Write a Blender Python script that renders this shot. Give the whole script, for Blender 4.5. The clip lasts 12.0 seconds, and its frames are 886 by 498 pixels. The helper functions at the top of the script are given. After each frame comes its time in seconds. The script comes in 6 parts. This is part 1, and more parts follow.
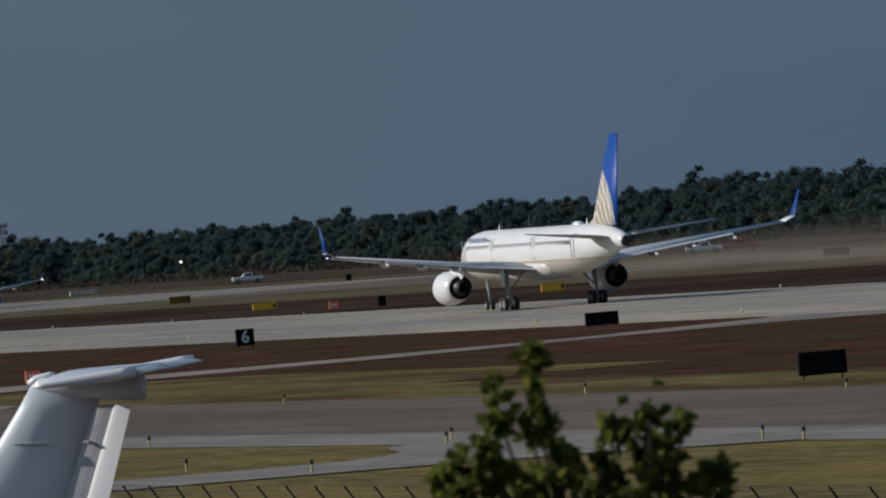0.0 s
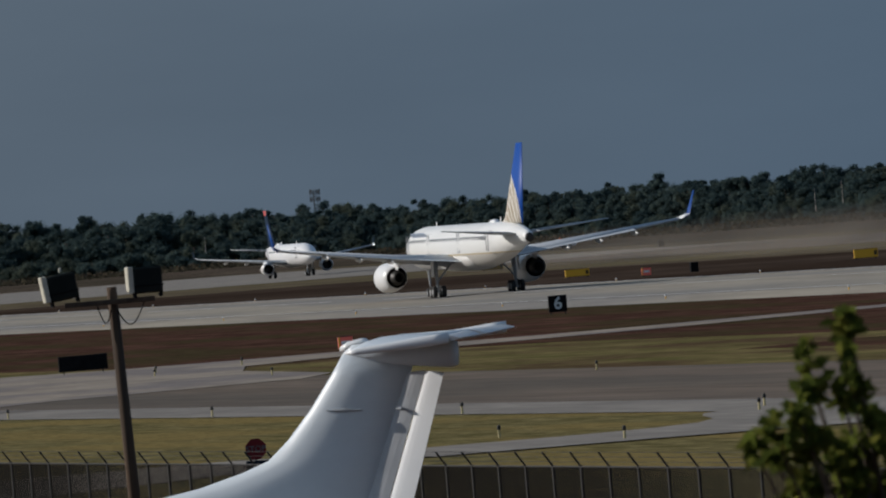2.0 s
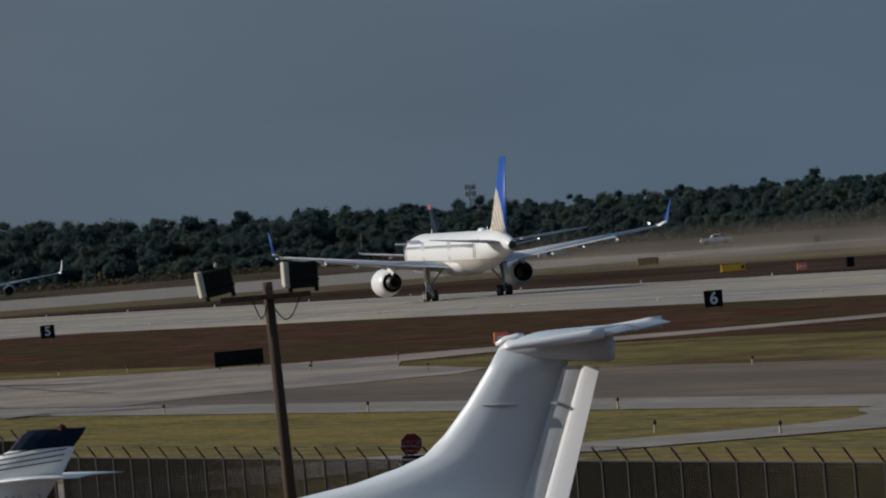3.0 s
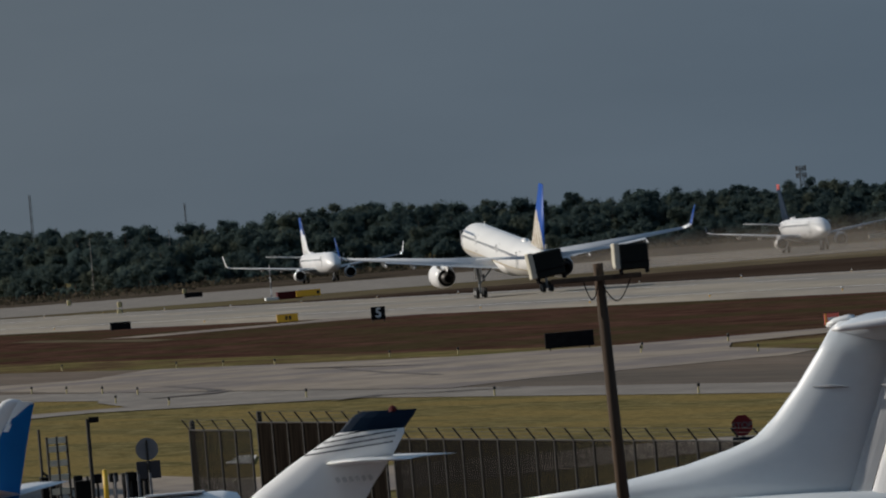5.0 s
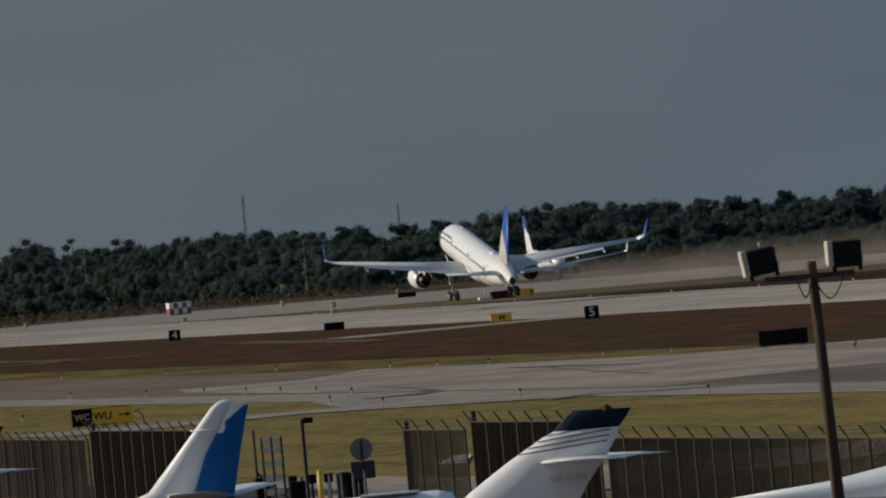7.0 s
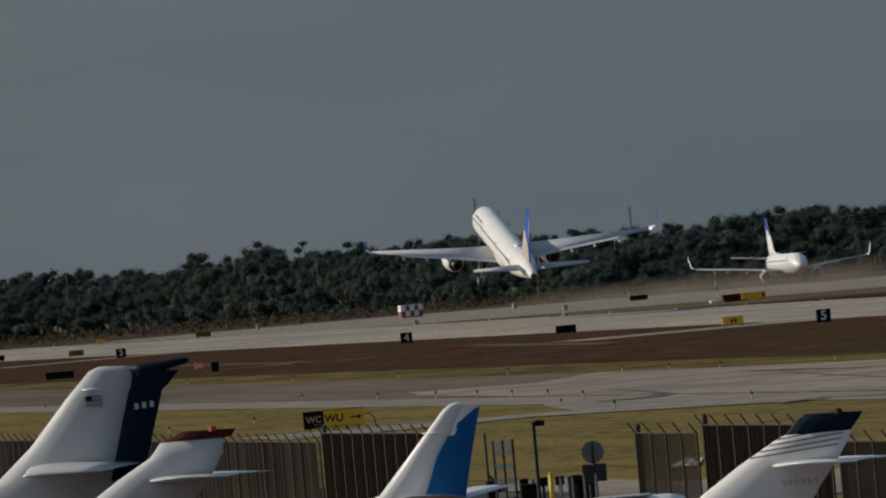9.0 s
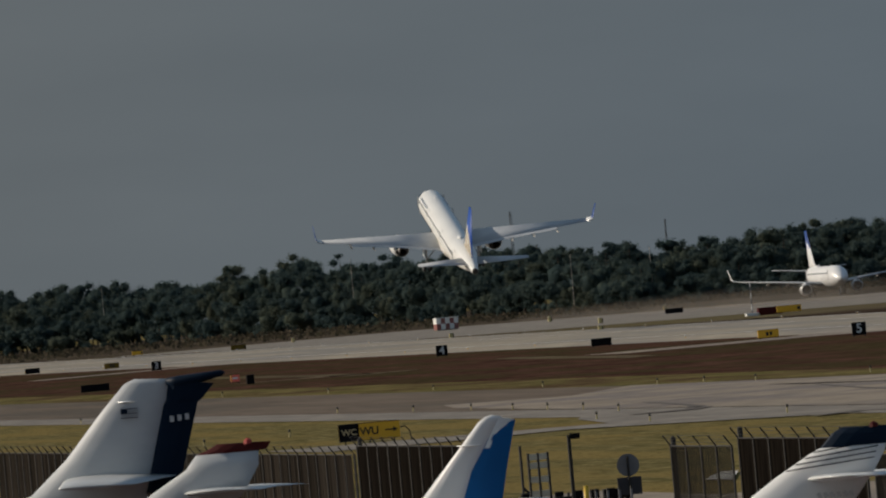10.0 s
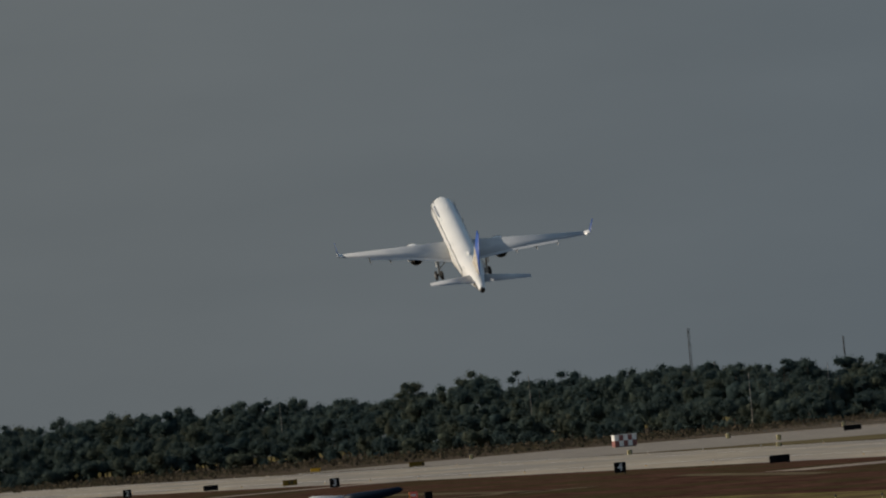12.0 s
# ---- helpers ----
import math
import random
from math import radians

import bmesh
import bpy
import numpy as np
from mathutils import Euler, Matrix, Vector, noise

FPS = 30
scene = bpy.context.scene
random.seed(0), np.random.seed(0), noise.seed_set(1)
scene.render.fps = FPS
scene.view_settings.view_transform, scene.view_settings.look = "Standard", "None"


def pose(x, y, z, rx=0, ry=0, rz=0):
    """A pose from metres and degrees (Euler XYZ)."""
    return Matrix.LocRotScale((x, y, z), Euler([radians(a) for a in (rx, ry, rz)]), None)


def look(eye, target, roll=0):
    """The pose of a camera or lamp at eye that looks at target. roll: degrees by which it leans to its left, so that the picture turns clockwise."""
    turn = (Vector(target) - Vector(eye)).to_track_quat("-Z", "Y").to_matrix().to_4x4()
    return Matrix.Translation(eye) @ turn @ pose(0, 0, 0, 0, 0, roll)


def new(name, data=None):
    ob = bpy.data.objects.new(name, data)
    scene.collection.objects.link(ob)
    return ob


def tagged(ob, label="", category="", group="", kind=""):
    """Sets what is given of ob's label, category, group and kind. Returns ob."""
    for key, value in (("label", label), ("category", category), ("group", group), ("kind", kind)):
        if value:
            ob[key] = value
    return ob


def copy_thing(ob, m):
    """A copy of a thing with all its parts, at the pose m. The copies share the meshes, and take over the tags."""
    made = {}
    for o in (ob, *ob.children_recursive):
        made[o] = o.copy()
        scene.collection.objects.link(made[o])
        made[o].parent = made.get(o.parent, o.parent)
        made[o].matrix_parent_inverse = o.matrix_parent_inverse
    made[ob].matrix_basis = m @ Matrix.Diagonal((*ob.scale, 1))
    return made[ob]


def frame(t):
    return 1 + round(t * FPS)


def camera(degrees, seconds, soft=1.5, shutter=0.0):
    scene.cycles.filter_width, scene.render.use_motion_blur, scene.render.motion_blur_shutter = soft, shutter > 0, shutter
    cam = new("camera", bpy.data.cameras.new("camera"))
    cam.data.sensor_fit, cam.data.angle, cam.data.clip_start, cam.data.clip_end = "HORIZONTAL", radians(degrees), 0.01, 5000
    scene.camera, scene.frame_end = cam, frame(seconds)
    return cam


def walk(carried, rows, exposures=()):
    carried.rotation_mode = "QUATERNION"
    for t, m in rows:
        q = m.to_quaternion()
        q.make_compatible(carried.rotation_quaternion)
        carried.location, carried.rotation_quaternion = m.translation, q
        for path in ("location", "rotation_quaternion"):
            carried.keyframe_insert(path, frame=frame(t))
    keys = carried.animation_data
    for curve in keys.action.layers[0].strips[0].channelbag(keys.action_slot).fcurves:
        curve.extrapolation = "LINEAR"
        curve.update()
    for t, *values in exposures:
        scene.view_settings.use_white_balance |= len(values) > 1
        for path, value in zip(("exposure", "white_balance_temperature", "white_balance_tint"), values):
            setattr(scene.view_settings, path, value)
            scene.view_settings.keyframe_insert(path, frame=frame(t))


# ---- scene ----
EYE = (0.0, 0.0, 8.684)


def aim(yaw, pitch, roll):
    """Camera pose: yaw to the right of the runway axis, pitch up, roll to the right, in degrees."""
    a, p = radians(yaw), radians(pitch)
    way = Vector((math.sin(a) * math.cos(p), math.cos(a) * math.cos(p), math.sin(p)))
    return look(EYE, Vector(EYE) + 1000 * way, -roll)


cam = camera(3.7424, 12.0, soft=2.1)
# the long lens is focused on the runway
cam.data.dof.use_dof, cam.data.dof.focus_distance, cam.data.dof.aperture_fstop = True, 1400.0, 22.0
PATH = [
    (0, 13.0375, -0.1450, 4.892), (0.5, 12.6940, -0.1729, 4.899), (1, 12.4762, -0.2247, 4.877),
    (1.5, 12.1036, -0.2149, 4.940), (2, 11.7092, -0.1739, 4.913), (2.5, 11.4073, -0.1710, 4.837),
    (3, 11.0518, -0.1388, 4.924), (3.2, 10.8548, -0.1341, 4.897), (4.8, 9.7761, -0.1092, 4.910),
    (5, 9.6537, -0.0970, 4.951), (5.5, 9.4865, -0.0633, 4.956), (6, 9.4177, -0.0650, 4.998),
    (6.5, 9.1282, -0.0492, 5.098), (6.7, 8.9534, -0.0313, 5.194), (8.3, 8.1206, 0.0054, 5.180),
    (8.5, 7.9356, 0.0335, 5.184), (9, 7.7816, 0.0806, 5.153), (9.5, 7.7755, 0.0921, 5.157),
    (10, 7.6373, 0.1479, 5.124), (10.5, 7.4691, 0.2867, 5.056), (11, 7.4278, 0.3996, 5.128),
    (11.5, 7.2232, 0.4873, 5.108), (12, 6.9318, 0.7070, 5.152)]
walk(cam, [(t, aim(y, p, r)) for t, y, p, r in PATH],
     exposures=[(0, 0.0, 5700, 10), (3, 0.0, 5880, 10), (5.5, 0.0, 6120, 10), (8.5, 0.0, 6400, 10), (12, 0.0, 6700, 10)])

# ---- world and sun ----
SUN_AZ, SUN_EL = -64.0, 23.5
world = bpy.data.worlds.new("sky")
scene.world = world
world.use_nodes = True
wt = world.node_tree
wt.nodes.clear()
sky = wt.nodes.new("ShaderNodeTexSky")
sky.sky_type = "NISHITA"
sky.sun_disc = False
sky.sun_elevation, sky.sun_rotation = radians(SUN_EL), radians(SUN_AZ)
sky.dust_density, sky.air_density = 2.0, 1.0
coord = wt.nodes.new("ShaderNodeTexCoord")
cmap = wt.nodes.new("ShaderNodeMapping")
cmap.inputs["Scale"].default_value = (26, 26, 95)
cloud = wt.nodes.new("ShaderNodeTexNoise")
cloud.inputs["Scale"].default_value = 1.0
cloud.inputs["Detail"].default_value = 4
cramp = wt.nodes.new("ShaderNodeValToRGB")
cramp.color_ramp.elements[0].position, cramp.color_ramp.elements[1].position = 0.3, 0.72
cramp.color_ramp.elements[0].color = (0.94, 0.94, 0.94, 1)
cramp.color_ramp.elements[1].color = (1.06, 1.05, 1.04, 1)
deck = wt.nodes.new("ShaderNodeMixRGB")
deck.inputs["Fac"].default_value = 0.985
# the thin cloud brightens from the hazy horizon to the open sky overhead
lift = wt.nodes.new("ShaderNodeSeparateXYZ")
rise = wt.nodes.new("ShaderNodeMapRange")
rise.inputs["From Min"].default_value, rise.inputs["From Max"].default_value = 0.04, 0.32
rise.inputs["To Min"].default_value, rise.inputs["To Max"].default_value = 0.0, 1.0
gain = wt.nodes.new("ShaderNodeMixRGB")
gain.inputs["Color1"].default_value, gain.inputs["Color2"].default_value = (1, 1, 1, 1), (1.35, 1.5, 1.7, 1)
# greyer towards the runway's far end, bluer to its side
side = wt.nodes.new("ShaderNodeMapRange")
side.inputs["From Min"].default_value, side.inputs["From Max"].default_value = 0.10, 0.27
hue, veil = wt.nodes.new("ShaderNodeMixRGB"), wt.nodes.new("ShaderNodeMixRGB")
hue.inputs["Color1"].default_value, hue.inputs["Color2"].default_value = (1.2, 1.40, 1.54, 1), (0.78, 1.13, 1.50, 1)
veil.blend_type = "MULTIPLY"
veil.inputs["Fac"].default_value = 1.0
bright = wt.nodes.new("ShaderNodeMixRGB")
bright.blend_type = "MULTIPLY"
bright.inputs["Fac"].default_value = 1.0
back = wt.nodes.new("ShaderNodeBackground")
back.inputs["Strength"].default_value = 0.1
wout = wt.nodes.new("ShaderNodeOutputWorld")
for a, b in ((coord.outputs["Generated"], cmap.inputs["Vector"]), (cmap.outputs[0], cloud.inputs["Vector"]),
             (cloud.outputs["Fac"], cramp.inputs["Fac"]), (sky.outputs[0], deck.inputs["Color1"]),
             (cramp.outputs[0], veil.inputs["Color1"]), (side.outputs[0], hue.inputs["Fac"]), (lift.outputs["X"], side.inputs["Value"]), (hue.outputs[0], veil.inputs["Color2"]), (veil.outputs[0], bright.inputs["Color1"]), (coord.outputs["Generated"], lift.inputs[0]), (lift.outputs["Z"], rise.inputs["Value"]),
             (rise.outputs[0], gain.inputs["Fac"]), (gain.outputs[0], bright.inputs["Color2"]), (bright.outputs[0], deck.inputs["Color2"]), (deck.outputs[0], back.inputs["Color"]),
             (back.outputs[0], wout.inputs["Surface"])):
    wt.links.new(a, b)
sun = new("sun", bpy.data.lights.new("sun", "SUN"))
sun.data.energy, sun.data.angle, sun.data.color = 3.9, radians(0.6), (1.0, 0.885, 0.74)
sa, se = radians(SUN_AZ), radians(SUN_EL)
sun.matrix_world = look(Vector((math.sin(sa) * math.cos(se), math.cos(sa) * math.cos(se), math.sin(se))) * 500, (0, 0, 0))


# ---- materials ----
def material(name, base, rough=0.6, metal=0.0, other=None, scale=1.0, stretch=(1, 1, 1), fine=0.0, bump=0.0, lo=0.4, hi=0.62,
             third=None, coarse=0.12, alpha=1.0, spec=0.5, grain=14):
    """A surface with large patches between two colours, fine grain and relief."""
    m = bpy.data.materials.new(name)
    m.use_nodes = True
    n, k = m.node_tree.nodes, m.node_tree.links
    bsdf = n["Principled BSDF"]
    bsdf.inputs["Roughness"].default_value, bsdf.inputs["Metallic"].default_value = rough, metal
    bsdf.inputs["Alpha"].default_value = alpha
    bsdf.inputs["Specular IOR Level"].default_value = spec
    if other is None:
        other = tuple(c * 0.86 for c in base)
    tc, mp = n.new("ShaderNodeTexCoord"), n.new("ShaderNodeMapping")
    mp.inputs["Scale"].default_value = stretch
    k.new(tc.outputs["Object"], mp.inputs["Vector"])
    big = n.new("ShaderNodeTexNoise")
    big.inputs["Scale"].default_value, big.inputs["Detail"].default_value = scale, 5
    k.new(mp.outputs[0], big.inputs["Vector"])
    ramp = n.new("ShaderNodeValToRGB")
    e = ramp.color_ramp.elements
    e[0].position, e[1].position = lo, hi
    e[0].color, e[1].color = (*base, 1), (*other, 1)
    k.new(big.outputs["Fac"], ramp.inputs["Fac"])
    color = ramp.outputs[0]
    if third is not None:
        wide = n.new("ShaderNodeTexNoise")
        wide.inputs["Scale"].default_value, wide.inputs["Detail"].default_value = scale * coarse, 3
        k.new(mp.outputs[0], wide.inputs["Vector"])
        r2 = n.new("ShaderNodeValToRGB")
        r2.color_ramp.elements[0].position, r2.color_ramp.elements[1].position = 0.45, 0.6
        k.new(wide.outputs["Fac"], r2.inputs["Fac"])
        mix = n.new("ShaderNodeMixRGB")
        mix.inputs["Color2"].default_value = (*third, 1)
        k.new(r2.outputs[0], mix.inputs["Fac"])
        k.new(color, mix.inputs["Color1"])
        color = mix.outputs[0]
    if fine or bump:
        gr = n.new("ShaderNodeTexNoise")
        gr.inputs["Scale"].default_value, gr.inputs["Detail"].default_value = scale * grain, 3
        k.new(mp.outputs[0], gr.inputs["Vector"])
        if fine:
            hs = n.new("ShaderNodeMixRGB")
            hs.blend_type = "OVERLAY"
            hs.inputs["Fac"].default_value = fine
            k.new(color, hs.inputs["Color1"])
            k.new(gr.outputs["Color"], hs.inputs["Color2"])
            bw = n.new("ShaderNodeRGBToBW")
            k.new(gr.outputs["Color"], bw.inputs[0])
            k.new(bw.outputs[0], hs.inputs["Color2"])
            color = hs.outputs[0]
        if bump:
            bp = n.new("ShaderNodeBump")
            bp.inputs["Strength"].default_value = bump
            k.new(gr.outputs["Fac"], bp.inputs["Height"])
            k.new(bp.outputs[0], bsdf.inputs["Normal"])
    k.new(color, bsdf.inputs["Base Color"])
    return m


def plain_glow(name, color, strength):
    m = bpy.data.materials.new(name)
    m.use_nodes = True
    b = m.node_tree.nodes["Principled BSDF"]
    b.inputs["Base Color"].default_value = (*color, 1)
    b.inputs["Emission Color"].default_value = (*color, 1)
    b.inputs["Emission Strength"].default_value = strength
    return m


M = {
    "grass": material("grass", (0.082, 0.072, 0.028), 0.95, other=(0.20, 0.163, 0.075), scale=1.4, stretch=(1, 0.10, 1), fine=0.96, lo=0.33, hi=0.68,
                      bump=0.4, third=(0.185, 0.14, 0.055), coarse=0.16, spec=0.0, grain=4.5),
    "verge": material("verge grass", (0.105, 0.095, 0.036), 0.95, other=(0.165, 0.13, 0.058), scale=0.4, stretch=(1, 0.14, 1), fine=0.80,
                      third=(0.09, 0.062, 0.035), coarse=0.4, spec=0.0, grain=4.5),
    "soil": material("red-brown mown field", (0.046, 0.025, 0.018), 0.95, other=(0.092, 0.049, 0.035), scale=0.3, stretch=(1, 0.12, 1), lo=0.34, hi=0.7,
                     fine=0.96, third=(0.052, 0.040, 0.021), coarse=0.35, spec=0.0, grain=4.5),
    "field": material("dry brown field", (0.042, 0.030, 0.023), 0.95, other=(0.064, 0.046, 0.034), scale=0.1, stretch=(1, 0.15, 1),
                      fine=0.64, third=(0.038, 0.026, 0.019), coarse=0.3, spec=0.0, grain=4.5),
    "tan": material("pale dry grass", (0.088, 0.07, 0.045), 0.95, other=(0.125, 0.101, 0.068), scale=0.08, stretch=(1, 0.2, 1), fine=0.64,
                    third=(0.12, 0.1, 0.055), coarse=0.3, spec=0.0, grain=4.5),
    "brush": material("dry brown brush", (0.062, 0.047, 0.036), 0.95, other=(0.10, 0.08, 0.06), scale=0.25, stretch=(1, 0.1, 1), fine=0.90, third=(0.05, 0.042, 0.03), coarse=0.3, spec=0.0, grain=4.5),
    "runway": material("runway concrete", (0.34, 0.30, 0.238), 0.85, other=(0.28, 0.245, 0.195), scale=0.25, stretch=(1, 0.08, 1), fine=0.40,
                       third=(0.24, 0.22, 0.195), coarse=0.3, spec=0.04, grain=4.5),
    "taxi": material("worn taxiway asphalt", (0.132, 0.103, 0.079), 0.9, other=(0.165, 0.130, 0.101), scale=0.3, stretch=(1, 0.06, 1), fine=0.48,
                     third=(0.11, 0.092, 0.074), coarse=0.3, spec=0.04, grain=4.5),
    "shoulder": material("blue-grey asphalt shoulder", (0.20, 0.18, 0.157), 0.9, other=(0.245, 0.22, 0.19), scale=0.3, stretch=(1, 0.15, 1),
                         fine=0.48, spec=0.04, grain=4.5),
    "slab": material("pale concrete slab", (0.285, 0.24, 0.192), 0.88, other=(0.235, 0.198, 0.158), scale=0.2, stretch=(1, 0.3, 1), fine=0.48,
                     third=(0.19, 0.165, 0.15), coarse=0.5, spec=0.04, grain=4.5),
    "joint": material("tar joint", (0.08, 0.065, 0.055), 0.95, scale=0.5),
    "apron": material("apron dirt", (0.10, 0.052, 0.034), 0.95, other=(0.08, 0.05, 0.036), scale=0.2, fine=0.3, spec=0.0),
    "line": material("worn white marking", (0.6, 0.58, 0.54), 0.8, other=(0.4, 0.38, 0.35), scale=1.2),
    "white": material("white aircraft paint", (0.80, 0.80, 0.79), 0.32, other=(0.74, 0.745, 0.75), scale=0.35, stretch=(1, 0.4, 1), fine=0.05),
    "wingtop": material("grey wing skin", (0.46, 0.48, 0.50), 0.55, other=(0.40, 0.42, 0.45), scale=0.4, fine=0.05, spec=0.08),
    "belly": material("light grey belly paint", (0.66, 0.64, 0.60), 0.4, other=(0.6, 0.58, 0.55), scale=0.4, fine=0.05),
    "blue": material("blue tail paint", (0.004, 0.05, 0.25), 0.45, other=(0.004, 0.045, 0.21), scale=0.4, spec=0.2),
    "navy": material("navy paint", (0.003, 0.012, 0.028), 0.5, other=(0.004, 0.014, 0.032), scale=0.6, spec=0.08),
    "bright_blue": material("bright blue paint", (0.002, 0.11, 0.33), 0.5, other=(0.003, 0.098, 0.29), scale=0.6, spec=0.2),
    "gold": material("gold paint", (0.46, 0.36, 0.2), 0.4, scale=0.5),
    "red": material("red paint", (0.45, 0.04, 0.03), 0.5, other=(0.38, 0.04, 0.03), scale=2),
    "dark_red": material("dark red paint", (0.07, 0.006, 0.006), 0.5, scale=2, spec=0.15),
    "metal": material("bare metal", (0.55, 0.55, 0.56), 0.3, metal=0.9, scale=0.8),
    "dark_metal": material("dark exhaust metal", (0.05, 0.047, 0.045), 0.5, metal=0.6, scale=1.5),
    "gear": material("grey gear paint", (0.32, 0.33, 0.34), 0.5, scale=2),
    "rubber": material("tyre rubber", (0.018, 0.018, 0.019), 0.85, other=(0.028, 0.026, 0.025), scale=3),
    "glass": material("dark window glass", (0.02, 0.024, 0.03), 0.08, scale=1),
    "cabin_window": material("cabin window glass", (0.40, 0.41, 0.43), 0.2, scale=1),
    "title": material("grey-blue title paint", (0.33, 0.40, 0.52), 0.4, scale=1),
    "grey": material("grey stripe paint", (0.35, 0.36, 0.38), 0.4, scale=1),
    "sign_black": material("black sign panel", (0.008, 0.008, 0.009), 0.7, other=(0.012, 0.012, 0.013), scale=2, spec=0.04),
    "sign_yellow": plain_glow("lit yellow sign panel", (0.55, 0.31, 0.015), 0.07),
    "sign_red": plain_glow("lit red sign panel", (0.55, 0.12, 0.09), 0.12),
    "pale_grey": material("pale grey aircraft paint", (0.56, 0.58, 0.59), 0.4, other=(0.50, 0.52, 0.54), scale=0.35, stretch=(1, 0.4, 1), fine=0.08, spec=0.3),
    "grey_white": material("light grey paint", (0.55, 0.56, 0.57), 0.4, scale=1),
    "sign_white": material("white sign lettering", (0.8, 0.8, 0.77), 0.5, scale=2),
    "letter_black": material("black lettering", (0.02, 0.018, 0.012), 0.6, scale=2),
    "post": material("galvanised post", (0.028, 0.027, 0.025), 0.7, other=(0.02, 0.019, 0.018), scale=3, metal=0.3),
    "wood": material("weathered pole wood", (0.07, 0.043, 0.024), 0.95, other=(0.03, 0.02, 0.013), scale=6, stretch=(1, 1, 0.06), fine=0.4),
    "lamp_case": material("dark green lamp housing", (0.012, 0.015, 0.014), 0.7, other=(0.018, 0.02, 0.018), scale=3, spec=0.08),
    "lamp_side": material("cream paint and lit lamp side", (0.55, 0.52, 0.42), 0.6, scale=3),
    "yellow": material("yellow bollard paint", (0.7, 0.45, 0.03), 0.5, scale=3),
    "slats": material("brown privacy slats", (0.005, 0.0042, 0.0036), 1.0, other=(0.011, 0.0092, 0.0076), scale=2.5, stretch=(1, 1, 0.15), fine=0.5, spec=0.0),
    "bark": material("bark", (0.09, 0.065, 0.045), 0.95, other=(0.05, 0.036, 0.026), scale=4, stretch=(1, 1, 0.2)),
    "dead_wood": material("pale dead wood", (0.26, 0.24, 0.21), 0.9, scale=3, stretch=(1, 1, 0.2)),
    "marker": material("yellow marker paint", (0.5, 0.42, 0.2), 0.6, scale=3),
    "faded_red": material("sun-faded red panel", (0.27, 0.12, 0.11), 0.7, scale=1, spec=0.1),
    "sign_dull": material("unlit dull yellow sign panel", (0.2, 0.13, 0.02), 0.6, other=(0.14, 0.09, 0.016), scale=1, spec=0.1),
    # white with blue sky shade mixed into the colour, for the T-tail jet
    "cool_white": material("white aircraft paint tinted by sky shade", (0.68, 0.725, 0.755), 0.36, other=(0.62, 0.665, 0.70), scale=0.5, stretch=(1, 0.5, 1), fine=0.1, spec=0.35),
    # stop sign red with the shade on its face put into the colour
    "stop_red": material("stop sign red darkened by shade", (0.17, 0.018, 0.024), 0.6, other=(0.13, 0.015, 0.02), scale=2, spec=0.15),
    "orange": material("orange paint", (0.7, 0.2, 0.03), 0.5, scale=2),
    "plate": material("dull aluminium plate", (0.16, 0.165, 0.18), 0.7, scale=2, spec=0.1),
    "plate_dark": material("dark sign back", (0.05, 0.05, 0.058), 0.7, scale=2, spec=0.1),
    "truck_glass": material("vehicle glass", (0.02, 0.022, 0.025), 0.1, scale=1),
    "landing_light": plain_glow("landing light", (1.0, 0.95, 0.85), 2.0),
    "field_light": plain_glow("white field light", (1.0, 0.96, 0.88), 1.3),
}


def mesh_screen():
    """Chain-link fabric: a fine weave, half open."""
    m = bpy.data.materials.new("chain-link fabric")
    m.use_nodes = True
    n, k = m.node_tree.nodes, m.node_tree.links
    b = n["Principled BSDF"]
    b.inputs["Base Color"].default_value = (0.014, 0.013, 0.012, 1)
    b.inputs["Roughness"].default_value, b.inputs["Specular IOR Level"].default_value = 0.9, 0.0
    tc = n.new("ShaderNodeTexCoord")
    mp = n.new("ShaderNodeMapping")
    mp.inputs["Rotation"].default_value = (radians(45), 0, 0)
    mp.inputs["Scale"].default_value = (22, 22, 22)
    ck = n.new("ShaderNodeTexBrick")
    ck.offset = 0
    ck.inputs["Mortar Size"].default_value = 0.22
    ck.inputs["Brick Width"].default_value, ck.inputs["Row Height"].default_value = 1, 1
    sw = n.new("ShaderNodeSeparateXYZ")
    cb = n.new("ShaderNodeCombineXYZ")
    k.new(tc.outputs["Object"], mp.inputs[0])
    k.new(mp.outputs[0], sw.inputs[0])
    k.new(sw.outputs["Y"], cb.inputs["X"])
    k.new(sw.outputs["Z"], cb.inputs["Y"])
    k.new(cb.outputs[0], ck.inputs["Vector"])
    k.new(ck.outputs["Fac"], b.inputs["Alpha"])
    return m


